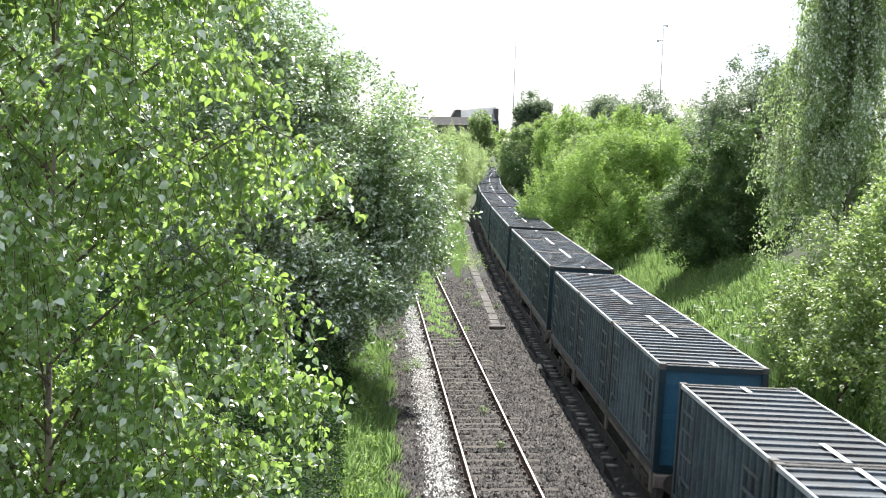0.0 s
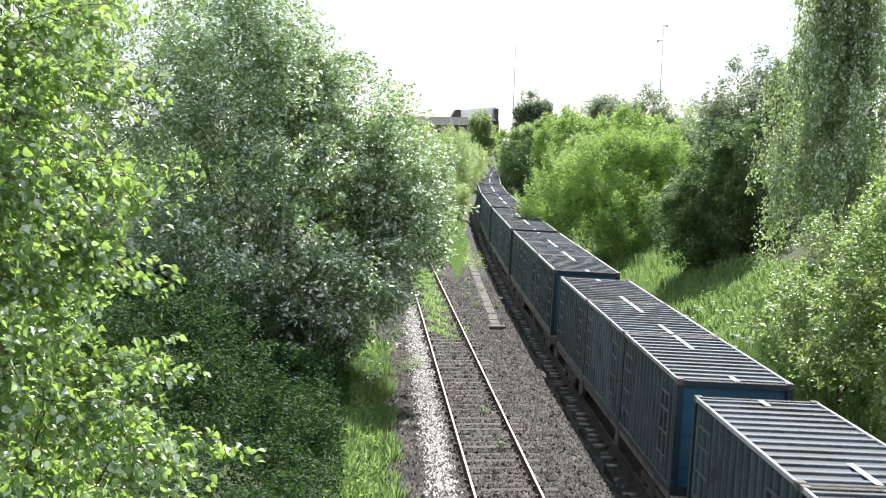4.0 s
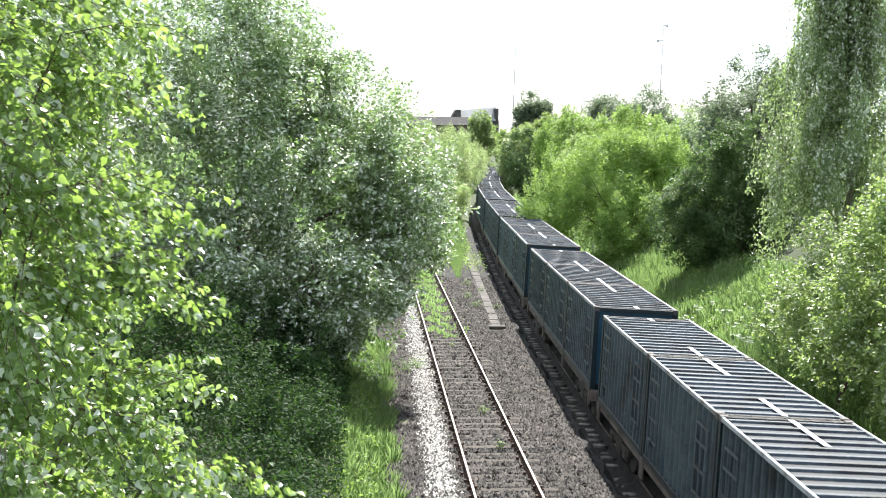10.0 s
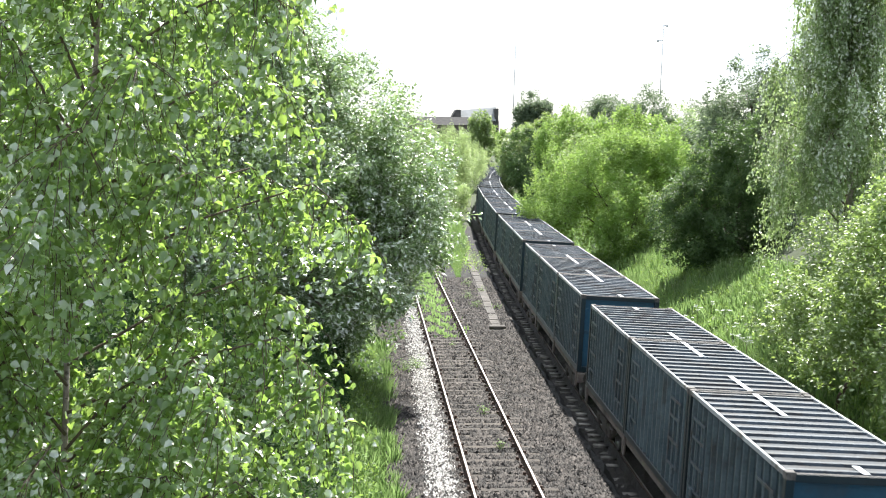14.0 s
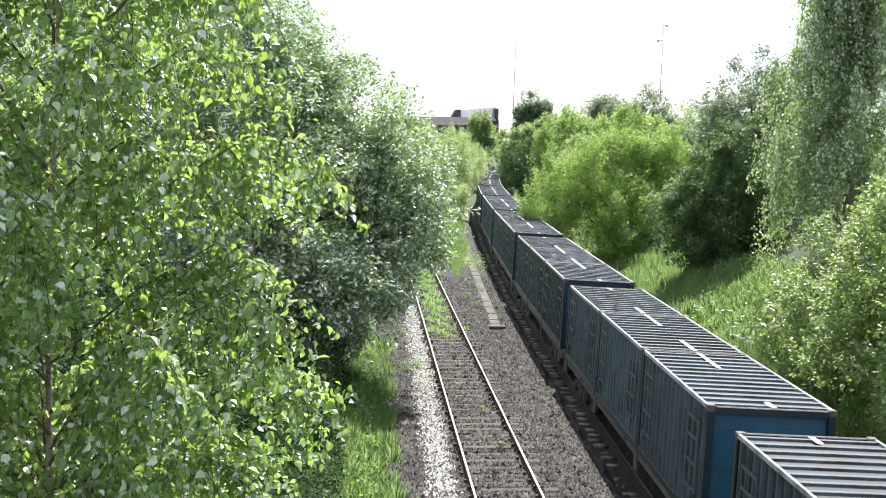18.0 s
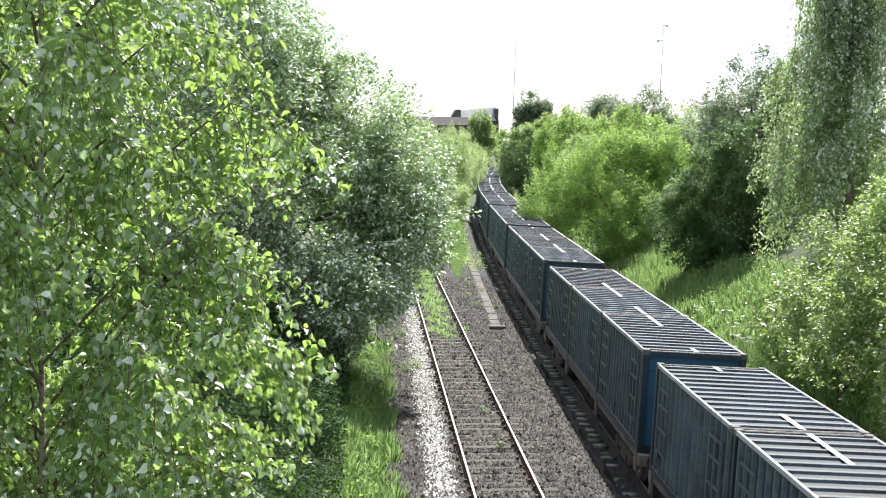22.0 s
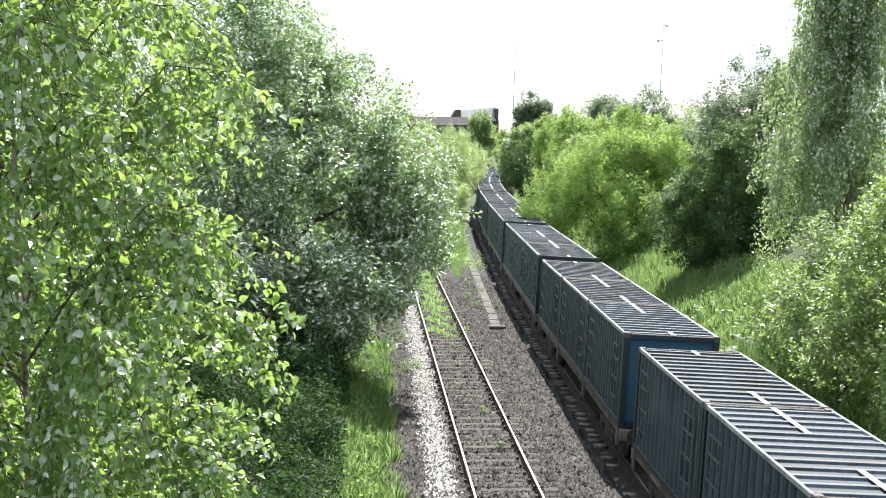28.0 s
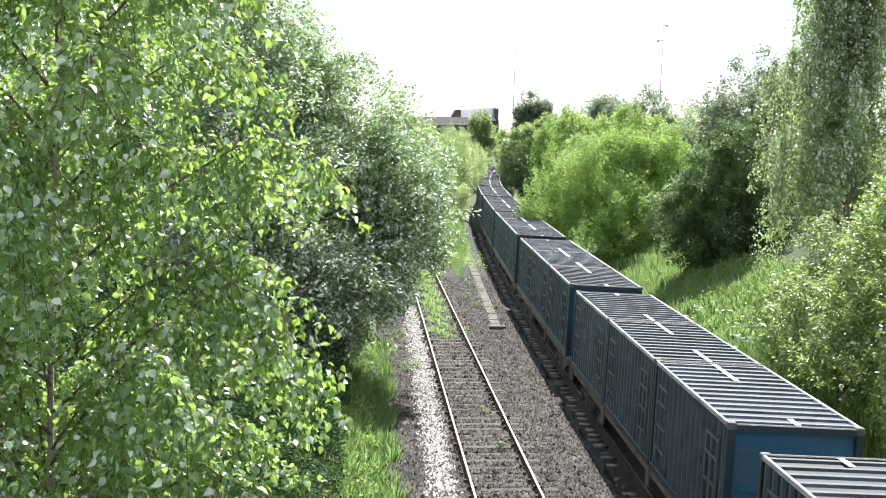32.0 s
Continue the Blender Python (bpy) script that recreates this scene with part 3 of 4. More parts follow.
def wheelset_mesh():
    bm = bmesh.new()
    tube(bm, (-0.95, 0, 0), (0.95, 0, 0), 0.07, sides=10)
    for sx in (-1, 1):
        tube(bm, (sx * 0.69, 0, 0), (sx * 0.82, 0, 0), 0.46, sides=20)
        tube(bm, (sx * 0.665, 0, 0), (sx * 0.695, 0, 0), 0.49, sides=20)
        for k in range(4):
            a = k * math.pi / 2
            box(bm, sx * 0.83 - 0.012, sx * 0.83 + 0.012, math.cos(a) * 0.25 - 0.04, math.cos(a) * 0.25 + 0.04, math.sin(a) * 0.25 - 0.04, math.sin(a) * 0.25 + 0.04)
    return bm


AXLES = (-7.6, -5.8, 5.8, 7.6)


def wagon():
    """A bogie flat wagon, its origin at rail level in the middle."""
    root = tagged(new("flat_wagon"), "dirt-brown bogie flat wagon carrying three blue containers", "wagon", "wagons of the train")
    bm = bmesh.new()
    for sx in (-1, 1):
        box(bm, sx * 1.13 - 0.05, sx * 1.13 + 0.05, -9.2, 9.2, 0.90, 1.085, 0.015)
        box(bm, sx * 0.35 - 0.07, sx * 0.35 + 0.07, -9.2, 9.2, 0.72, 1.05)
    for y in np.arange(-9.1, 9.2, 1.82):
        box(bm, -1.1, 1.1, y - 0.06, y + 0.06, 0.84, 1.06)
    part("underframe", bm, M_WAGON, root)
    for sx in (-1, 1):
        for y in (-9.0, -3.1, -3.0, 3.0, 3.1, 9.0):
            bm = bmesh.new()
            box(bm, sx * 1.2 - 0.03, sx * 1.2 + 0.03, y - 0.10, y + 0.10, 0.62, 1.12, 0.01)
            part("stanchion_bracket", bm, M_WAGON, root)
    for sy in (-1, 1):
        bm = bmesh.new()
        box(bm, -1.2, 1.2, sy * 9.28 - 0.08, sy * 9.28 + 0.08, 0.78, 1.08, 0.02)
        part("headstock", bm, M_WAGON, root)
        for sx in (-1, 1):
            bm = bmesh.new()
            tube(bm, (sx * 0.87, sy * 9.36, 1.0), (sx * 0.87, sy * 9.72, 1.0), 0.09, sides=12)
            tube(bm, (sx * 0.87, sy * 9.70, 1.0), (sx * 0.87, sy * 9.76, 1.0), 0.22, sides=16)
            part("buffer", bm, M_DARK, root)
        bm = bmesh.new()
        tube(bm, (0, sy * 9.36, 0.92), (0, sy * 9.86, 0.82), 0.05, sides=8)
        part("coupling", bm, M_DARK, root)
        bm = bmesh.new()
        for sx in (-1, 1):
            box(bm, sx * 0.98 - 0.06, sx * 0.98 + 0.06, sy * 6.7 - 1.25, sy * 6.7 + 1.25, 0.46, 0.64, 0.02)
            box(bm, sx * 0.98 - 0.07, sx * 0.98 + 0.07, sy * 6.7 - 0.35, sy * 6.7 + 0.35, 0.28, 0.70, 0.03)
            for ay in (-0.9, 0.9):
                box(bm, sx * 1.0 - 0.08, sx * 1.0 + 0.08, sy * 6.7 + ay - 0.16, sy * 6.7 + ay + 0.16, 0.34, 0.62, 0.03)
        box(bm, -0.95, 0.95, sy * 6.7 - 0.2, sy * 6.7 + 0.2, 0.50, 0.74)
        part("bogie_frame", bm, M_DARK, root)
    first = None
    for y in AXLES:
        if first is None:
            first = part("wheelset", wheelset_mesh(), M_STEEL, root, "steel wheels on an axle")
            w = first
        else:
            w = new("wheelset", first.data)
            w.parent = root
            w["label"] = "steel wheels on an axle"
        w.location = (0, y, 0.49)
    return root


TRAIN = []
first_wagon, kinds = wagon(), [container(0.5, 1.9), container(1.5, 2.0), container(1.2, 0.5)]
for k in range(17):
    c = FRONT + PAIR_L * (k // 2 - 2) + (LOAD_L + INNER_GAP) * (k % 2)
    m = wagon_pose(c, 0)
    w = first_wagon if k == 0 else copy_thing(first_wagon, m)
    boxes = []
    for j in range(3):
        off = pose(0, (j - 1) * (BOX_L + JOINT), DECK)
        b = kinds[j] if k == 0 else copy_thing(kinds[j], m @ off)
        boxes.append((b, off))
    TRAIN.append((c, w, boxes))


# ---- trees and shrubs ----


def on_ground(x, y, dz=0.0):
    return (x, y, float(ground_z(x, y)) + dz)


def place_tree(name, x, y, lobes, *rest, **more):
    """A tree whose lobes are given by their places in the world."""
    g = on_ground(x, y)
    return tree(name, g, [((c[0] - g[0], c[1] - g[1], c[2] - g[2]), r) for c, r in lobes], *rest, **more)


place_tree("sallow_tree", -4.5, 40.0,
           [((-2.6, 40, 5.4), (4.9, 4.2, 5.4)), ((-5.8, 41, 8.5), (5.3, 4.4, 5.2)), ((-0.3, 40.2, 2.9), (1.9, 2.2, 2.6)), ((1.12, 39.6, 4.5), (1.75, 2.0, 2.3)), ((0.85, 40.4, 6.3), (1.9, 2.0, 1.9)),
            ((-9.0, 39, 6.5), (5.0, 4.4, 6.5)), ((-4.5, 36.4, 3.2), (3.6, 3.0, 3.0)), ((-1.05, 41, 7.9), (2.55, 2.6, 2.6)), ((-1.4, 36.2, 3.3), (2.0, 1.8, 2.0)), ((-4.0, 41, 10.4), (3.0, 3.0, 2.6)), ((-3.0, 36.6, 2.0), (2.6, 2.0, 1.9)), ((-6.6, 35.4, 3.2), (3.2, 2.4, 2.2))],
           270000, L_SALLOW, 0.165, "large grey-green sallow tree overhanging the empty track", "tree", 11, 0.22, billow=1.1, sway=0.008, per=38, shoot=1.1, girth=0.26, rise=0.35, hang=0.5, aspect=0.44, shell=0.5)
place_tree("hawthorn_bush", 16.8, 58.0, [((16.7, 58.0, 4.3), (2.9, 2.6, 3.2)), ((18.1, 58.4, 6.2), (2.8, 2.4, 2.7)), ((15.3, 58.0, 4.2), (1.9, 2.0, 2.4)), ((17.9, 58.4, 2.9), (3.0, 2.0, 1.9))],
           66000, L_DARK, 0.14, "dark green hawthorn bush on the grassy bank", "bush", 14, 0.12, billow=0.8, sway=0.004, per=26, shoot=0.6, girth=0.2, rise=0.4)
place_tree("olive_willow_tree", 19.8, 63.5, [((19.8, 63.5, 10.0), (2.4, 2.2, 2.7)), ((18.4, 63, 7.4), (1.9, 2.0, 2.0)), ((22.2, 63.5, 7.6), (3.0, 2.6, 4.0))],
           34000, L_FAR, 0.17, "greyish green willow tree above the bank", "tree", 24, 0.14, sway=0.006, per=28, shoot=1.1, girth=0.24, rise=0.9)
place_tree("goat_willow_bush", 14.6, 74.0,
           [((14.0, 75, 4.6), (3.8, 3.4, 3.6)), ((18.4, 75.5, 5.0), (4.0, 3.4, 3.4)), ((11.6, 75.5, 3.0), (2.5, 2.4, 2.9)), ((16.2, 76, 6.2), (3.4, 2.8, 2.2)), ((15.5, 71, 2.6), (2.6, 2.0, 2.0)), ((20.2, 73, 5.4), (2.4, 2.0, 2.6))],
           100000, L_BRIGHT, 0.18, "rounded bright yellow-green bush beside the train", "bush", 15, 0.12, billow=1.2, sway=0.004, per=30, shoot=1.15, girth=0.27, rise=1.15, aspect=0.46)
place_tree("hawthorn_bush", 18.2, 141.0, [((17.9, 140, 5.2), (2.7, 2.4, 3.5)), ((20.2, 141, 5.8), (2.6, 2.2, 2.8)), ((17.4, 137, 3.0), (1.5, 1.6, 2.2))],
           26000, L_DARK, 0.22, "dark green round bush near the bend of the track", "bush", 16, 0.12, per=26, shoot=0.9, girth=0.3)
place_tree("goat_willow_bush", 18.0, 104.0, [((17.6, 104, 4.2), (2.2, 2.4, 2.6)), ((19.0, 106, 5.4), (2.6, 2.4, 2.8))],
           26000, L_BANK, 0.2, "rounded green bush along the train", "bush", 36, 0.12, per=26, shoot=1.0, girth=0.28, rise=1.0)
place_tree("goat_willow_bush", 19.5, 112.0, [((18.5, 112, 7.0), (4.0, 3.0, 3.0)), ((23.5, 113, 7.2), (4.2, 3.0, 3.2))],
           40000, L_BRIGHT, 0.22, "yellow-green rounded bush on the skyline bank", "bush", 17, 0.12, billow=1.3, per=26, shoot=1.1, girth=0.3, rise=1.0)
place_tree("sallow_bush", 27.5, 112.0, [((28.0, 112, 7.4), (3.4, 3.0, 3.2)), ((31.5, 111, 7.0), (3.4, 3.0, 3.4))],
           28000, L_WEEP, 0.22, "pale green sallow bush on the skyline bank", "bush", 18, 0.12, billow=1.3, per=26, shoot=1.2, girth=0.3, rise=1.1)
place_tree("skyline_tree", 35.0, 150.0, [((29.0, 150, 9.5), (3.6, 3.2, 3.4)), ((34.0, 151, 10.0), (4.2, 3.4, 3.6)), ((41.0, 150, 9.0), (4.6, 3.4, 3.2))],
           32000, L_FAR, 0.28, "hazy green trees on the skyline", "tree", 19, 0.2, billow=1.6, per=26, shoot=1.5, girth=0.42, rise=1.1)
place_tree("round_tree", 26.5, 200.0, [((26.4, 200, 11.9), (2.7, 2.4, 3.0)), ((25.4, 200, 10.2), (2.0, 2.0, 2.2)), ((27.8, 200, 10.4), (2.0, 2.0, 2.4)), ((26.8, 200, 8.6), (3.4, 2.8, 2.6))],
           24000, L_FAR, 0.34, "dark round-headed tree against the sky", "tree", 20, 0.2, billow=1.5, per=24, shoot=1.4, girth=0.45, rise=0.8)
place_tree("goat_willow_bush", 20.5, 150.0, [((18.5, 148, 6.6), (2.6, 2.6, 2.6)), ((21.5, 152, 7.6), (3.4, 3.0, 2.6))],
           20000, L_BANK, 0.28, "bright green bush beyond the bend", "bush", 21, 0.12, per=24, shoot=1.2, girth=0.35, rise=1.0)
place_tree("dense_conical_tree", 16.4, 182.0, [((16.3, 182, 8.6), (1.9, 1.8, 2.9)), ((16.3, 182, 6.4), (2.6, 2.2, 3.0))],
           20000, L_BANK, 0.26, "dense dark green ornamental tree before the house", "tree", 22, 0.14, per=24, shoot=0.9, girth=0.3, rise=1.3)
place_tree("feathery_willow", 7.2, 118.0,
           [((7.2, 118, 4.9), (2.9, 2.4, 4.2)), ((5.0, 121, 5.8), (2.9, 2.4, 3.6)), ((8.2, 120, 5.0), (2.2, 2.2, 3.4)), ((8.0, 112, 1.7), (1.5, 2.0, 1.9)), ((10.0, 123, 4.8), (1.7, 2.0, 1.9)), ((11.3, 138, 4.8), (2.2, 1.8, 2.0)), ((12.6, 150, 4.6), (1.8, 1.6, 1.7))],
           64000, L_FEATHER, 0.19, "feathery light green willow between the two tracks", "tree", 23, 0.12, sway=0.005, per=28, shoot=1.7, girth=0.2, rise=1.5, aspect=0.34)
place_tree("sallow_bush", 17.6, 197.0, [((17.8, 197, 6.2), (2.6, 2.0, 2.2)), ((21.0, 205, 6.6), (2.6, 2.0, 2.4))],
           16000, L_BRIGHT, 0.3, "pale green bush beyond the bend of the track", "bush", 26, 0.12, per=24, shoot=1.2, girth=0.35, rise=1.0)
place_tree("goat_willow_bush", 17.6, 149.0, [((17.1, 148, 3.4), (1.5, 1.6, 2.6)), ((16.8, 152, 5.0), (1.7, 1.5, 1.7))],
           10000, L_FEATHER, 0.24, "pale green bush leaning over the bend of the track", "bush", 37, 0.1, per=24, shoot=1.2, girth=0.3, rise=1.0)
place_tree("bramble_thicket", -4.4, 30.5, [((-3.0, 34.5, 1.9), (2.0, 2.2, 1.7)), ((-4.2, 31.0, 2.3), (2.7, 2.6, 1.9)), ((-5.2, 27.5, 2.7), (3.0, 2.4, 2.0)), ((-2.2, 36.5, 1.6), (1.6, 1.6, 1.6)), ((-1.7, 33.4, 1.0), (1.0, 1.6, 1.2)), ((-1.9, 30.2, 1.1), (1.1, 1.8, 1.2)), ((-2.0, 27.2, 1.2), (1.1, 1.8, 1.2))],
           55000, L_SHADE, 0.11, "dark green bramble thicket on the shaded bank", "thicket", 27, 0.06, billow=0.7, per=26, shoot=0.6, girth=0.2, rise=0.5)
place_tree("bank_shrub", 12.9, 33.0, [((12.7, 34, 2.7), (1.7, 2.0, 2.0)), ((12.9, 30.5, 3.2), (1.9, 2.0, 2.4)), ((13.0, 26.8, 2.4), (2.0, 2.2, 2.3)), ((14.4, 30, 4.6), (1.8, 2.0, 2.2)), ((13.6, 23.5, 3.2), (2.0, 2.2, 2.6)), ((14.8, 35.5, 4.2), (2.0, 1.8, 2.0)), ((13.9, 37.5, 2.8), (1.3, 1.6, 1.6)), ((12.9, 29.5, 5.3), (1.5, 1.6, 2.0)), ((12.4, 25.5, 4.6), (1.4, 1.6, 1.6))],
           84000, L_BANK, 0.125, "bright green leafy shrub on the bank behind the train", "shrub", 13, 0.07, billow=0.75, sway=0.008, per=26, shoot=0.75, girth=0.17, rise=0.6)


def weeping_birch(base, seed=31):
    """A birch with arching boughs and long hanging strands of small leaves; each bough is a piece that sways."""
    rng = np.random.default_rng(seed)
    root = tagged(new("weeping_birch"), "tall weeping birch with long hanging grey-green strands", "tree")
    root.location = base
    bm = bmesh.new()
    limb(bm, [Vector((0.3, 0, -0.5)), Vector((0.2, 0, 2)), Vector((0, 0, 6)), Vector((-0.2, 0, 11.5)), Vector((-0.4, 0, 14))], [0.17, 0.15, 0.11, 0.05, 0.015], 8)
    part("trunk", bm, M_BARK, root, smooth=True)
    for k in range(40):
        az = 2.4 * k + rng.normal(0, 0.2)
        h = 1.4 + 11.8 * (k + 0.5) / 40
        reach = min(3.1, 0.6 + (14.2 - h) * 0.32) * rng.uniform(0.65, 1.1)
        start = Vector((-0.03 * h, 0, h))
        d = Vector((math.cos(az), math.sin(az), 0))
        rise = 0.55 * reach + rng.normal(0, 0.15)
        axis = [start, start + d * reach * 0.35 + Vector((0, 0, rise * 0.7)), start + d * reach * 0.7 + Vector((0, 0, rise)), start + d * reach + Vector((0, 0, rise * 0.6))]
        bm = bmesh.new()
        limb(bm, axis, [0.035, 0.024, 0.014, 0.006], 5)
        at = []
        for j in range(14):
            u = 0.15 + 0.85 * (j + rng.random()) / 14
            q = axis[0].lerp(axis[1], u * 3) if u < 1 / 3 else (axis[1].lerp(axis[2], u * 3 - 1) if u < 2 / 3 else axis[2].lerp(axis[3], min(u * 3 - 2, 1)))
            q = q + Vector((rng.normal(0, 0.16), rng.normal(0, 0.16), rng.normal(0, 0.1)))
            ln = rng.uniform(1.0, 3.1)
            drift = Vector((rng.normal(0, 0.10) - 0.05, rng.normal(0, 0.10), -1))
            end = q + drift * ln
            bow = Vector((rng.normal(0, 0.09), rng.normal(0, 0.09), 0))
            limb(bm, [q, q.lerp(end, 0.5) + bow, end], [0.009, 0.007, 0.004], 3)
            m = int(ln * 70)
            f = rng.random(m)[:, None]
            wide = 0.06 + 0.09 * np.sin(3.14 * f)
            at.append(np.array(q)[None] * (1 - f) + np.array(end)[None] * f + np.array(bow)[None] * np.sin(3.14 * f) + rng.normal(0, 1, (m, 3)) * wide)
        bough = tagged(part("bough", bm, M_TWIG, root), kind="stuff")
        at = np.concatenate(at)
        way = rng.normal(0, 0.5, at.shape) + np.array([d.x, d.y, 0.3])
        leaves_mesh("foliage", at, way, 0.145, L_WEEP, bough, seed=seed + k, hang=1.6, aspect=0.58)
        SWAYING.append((bough, 0.012 * rng.uniform(0.6, 1.4), rng.uniform(0, 6.28), 0.30 + 0.2 * rng.random()))
    return root


weeping_birch(on_ground(18.1, 46.0))


# ---- the near birch, which swings in the wind ----
BIRCH_BASE = Vector((-1.95, 7.5, 2.7))
FORK = Vector((0.0, 0.0, 4.4))
BIRCH_PIECES = []      # (object, rest pose in the tree, on the upper trunk, bend share, phase)


def near_birch(seed=41):
    rng = np.random.default_rng(seed)
    root = tagged(new("birch_tree"), "slender young birch with fresh green leaves swinging in the wind", "tree")
    root.location = BIRCH_BASE
    bm = bmesh.new()
    limb(bm, [Vector((0, 0, -0.6)), Vector((0.02, 0, 1.5)), Vector((-0.01, 0.02, 3)), FORK], [0.044, 0.033, 0.026, 0.020], 10)
    low = part("trunk", bm, M_BARK, root, "pale pinkish birch trunk", smooth=True)
    bm = bmesh.new()
    limb(bm, [Vector((0, 0, -0.05)), Vector((0.03, 0, 1.2)), Vector((0.0, 0.03, 2.2)), Vector((0.05, 0, 3.1))], [0.020, 0.015, 0.010, 0.003], 8)
    high = part("upper_trunk", bm, M_BARK, root, smooth=True)
    high.location = FORK
    BIRCH_PIECES.append((low, Matrix.Identity(4), False, 0.0, 0.0))
    BIRCH_PIECES.append((high, Matrix.Translation(FORK), True, 0.0, 0.0))
    for k in range(56):
        h = 1.5 + 5.0 * ((k + rng.random()) / 56) ** 1.2
        upper = h > FORK.z
        az = 2.39996 * k + rng.normal(0, 0.25)
        reach = (1.40 - 0.16 * max(h - 3.9, 0.0)) * rng.uniform(0.75, 1.15)
        d = Vector((math.cos(az), math.sin(az), 0))
        rise = reach * rng.uniform(0.45, 0.8)
        axis = [Vector((0, 0, 0)), d * reach * 0.4 + Vector((0, 0, rise * 0.62)), d * reach * 0.75 + Vector((0, 0, rise)), d * reach * 1.05 + Vector((0, 0, rise * 0.86))]
        bm = bmesh.new()
        limb(bm, axis, [0.011, 0.008, 0.005, 0.002], 5)
        at = []
        for j in range(37):
            u = 0.12 + 0.88 * (j + rng.random()) / 37
            q = axis[0].lerp(axis[1], u * 3) if u < 1 / 3 else (axis[1].lerp(axis[2], u * 3 - 1) if u < 2 / 3 else axis[2].lerp(axis[3], min(u * 3 - 2, 1)))
            ln = rng.uniform(0.18, 0.62)
            way = (Vector((rng.normal() * 0.7, rng.normal() * 0.7, rng.normal() * 0.5 - 1.0)) + d * 0.6).normalized()
            end = q + way * ln + Vector((0, 0, -0.3 * ln))
            mid = q.lerp(end, 0.5) + d * 0.06 * ln + Vector((0, 0, 0.10 * ln))
            limb(bm, [q, mid, end], [0.0035, 0.0028, 0.0015], 3)
            m = int(ln * (62 if upper else 78))
            f = ((np.arange(m) + rng.random(m)) / m)[:, None]
            at.append(np.array(q)[None] * (1 - f) + np.array(end)[None] * f + rng.normal(0, 0.028, (m, 3)))
        bough = tagged(part("bough", bm, M_TWIG, root), kind="stuff")
        at = np.concatenate(at)
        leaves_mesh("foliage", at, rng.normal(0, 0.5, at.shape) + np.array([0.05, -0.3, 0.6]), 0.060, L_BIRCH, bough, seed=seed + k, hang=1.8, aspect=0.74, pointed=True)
        rest = Matrix.Translation((0, 0, h))
        bough.matrix_basis = rest
        BIRCH_PIECES.append((bough, rest, upper, rng.uniform(0.6, 1.4), rng.uniform(0, 6.28)))
    return root


near_birch()


# ---- house and masts on the skyline ----
def far_house():
    root = tagged(new("house"), "long low brown brick house with a grey slate roof", "house")
    root.location = (0, 230, 5.0)
    bm = bmesh.new()
    box(bm, 4.0, 19.0, -3.5, 3.5, -1.0, 4.7)
    part("wall", bm, M_BRICK, root)
    bm = bmesh.new()
    v = [bm.verts.new(p) for p in ((3.6, -4, 4.6), (19.4, -4, 4.6), (19.4, 4, 4.6), (3.6, 4, 4.6), (3.6, 0, 6.1), (19.4, 0, 6.1))]
    for f in ((0, 1, 5, 4), (2, 3, 4, 5), (0, 4, 3), (1, 2, 5), (3, 2, 1, 0)):
        bm.faces.new([v[i] for i in f])
    part("roof", bm, M_SLATE, root, "grey slate roof")
    for x in (6.0, 9.5, 13.0, 16.5):
        bm = bmesh.new()
        box(bm, x - 0.5, x + 0.5, -3.56, -3.46, 2.3, 3.6)
        part("window", bm, M_PANE, root, "dark window")
    return root


def far_hall():
    root = tagged(new("hall"), "building with a pale sloping sheet roof and dark end walls", "building")
    root.location = (-1.1, 240, 5.0)
    bm = bmesh.new()
    box(bm, 17.2, 26.0, -3, 4, -1.0, 5.6)
    part("wall", bm, M_SLATE, root, "dark end and side walls")
    bm = bmesh.new()
    v = [bm.verts.new(p) for p in ((18.6, -3.4, 5.7), (25.4, -3.4, 5.7), (25.8, 0.5, 8.3), (18.6, 0.5, 7.5), (18.6, -3.4, 5.5), (25.4, -3.4, 5.5), (25.8, 0.5, 8.1), (18.6, 0.5, 7.3))]
    for f in ((0, 1, 2, 3), (7, 6, 5, 4), (0, 4, 5, 1), (2, 6, 7, 3), (0, 3, 7, 4), (1, 5, 6, 2)):
        bm.faces.new([v[i] for i in f])
    part("roof", bm, M_PALE, root, "pale sheet roof")
    bm = bmesh.new()
    v = [bm.verts.new(p) for p in ((16.6, -3.2, 5.5), (18.7, -3.2, 5.5), (18.7, -3.2, 7.6), (17.8, -3.2, 7.6), (16.6, 2, 5.5), (18.7, 2, 5.5), (18.7, 2, 7.6), (17.8, 2, 7.6))]
    for f in ((0, 1, 2, 3), (7, 6, 5, 4), (0, 3, 7, 4), (1, 5, 6, 2), (3, 2, 6, 7), (0, 4, 5, 1)):
        bm.faces.new([v[i] for i in f])
    part("gable", bm, M_SLATE, root)
    bm = bmesh.new()
    box(bm, 25.2, 25.9, -3.2, 0.6, 5.4, 7.9)
    part("end_wall", bm, M_SLATE, root)
    return root


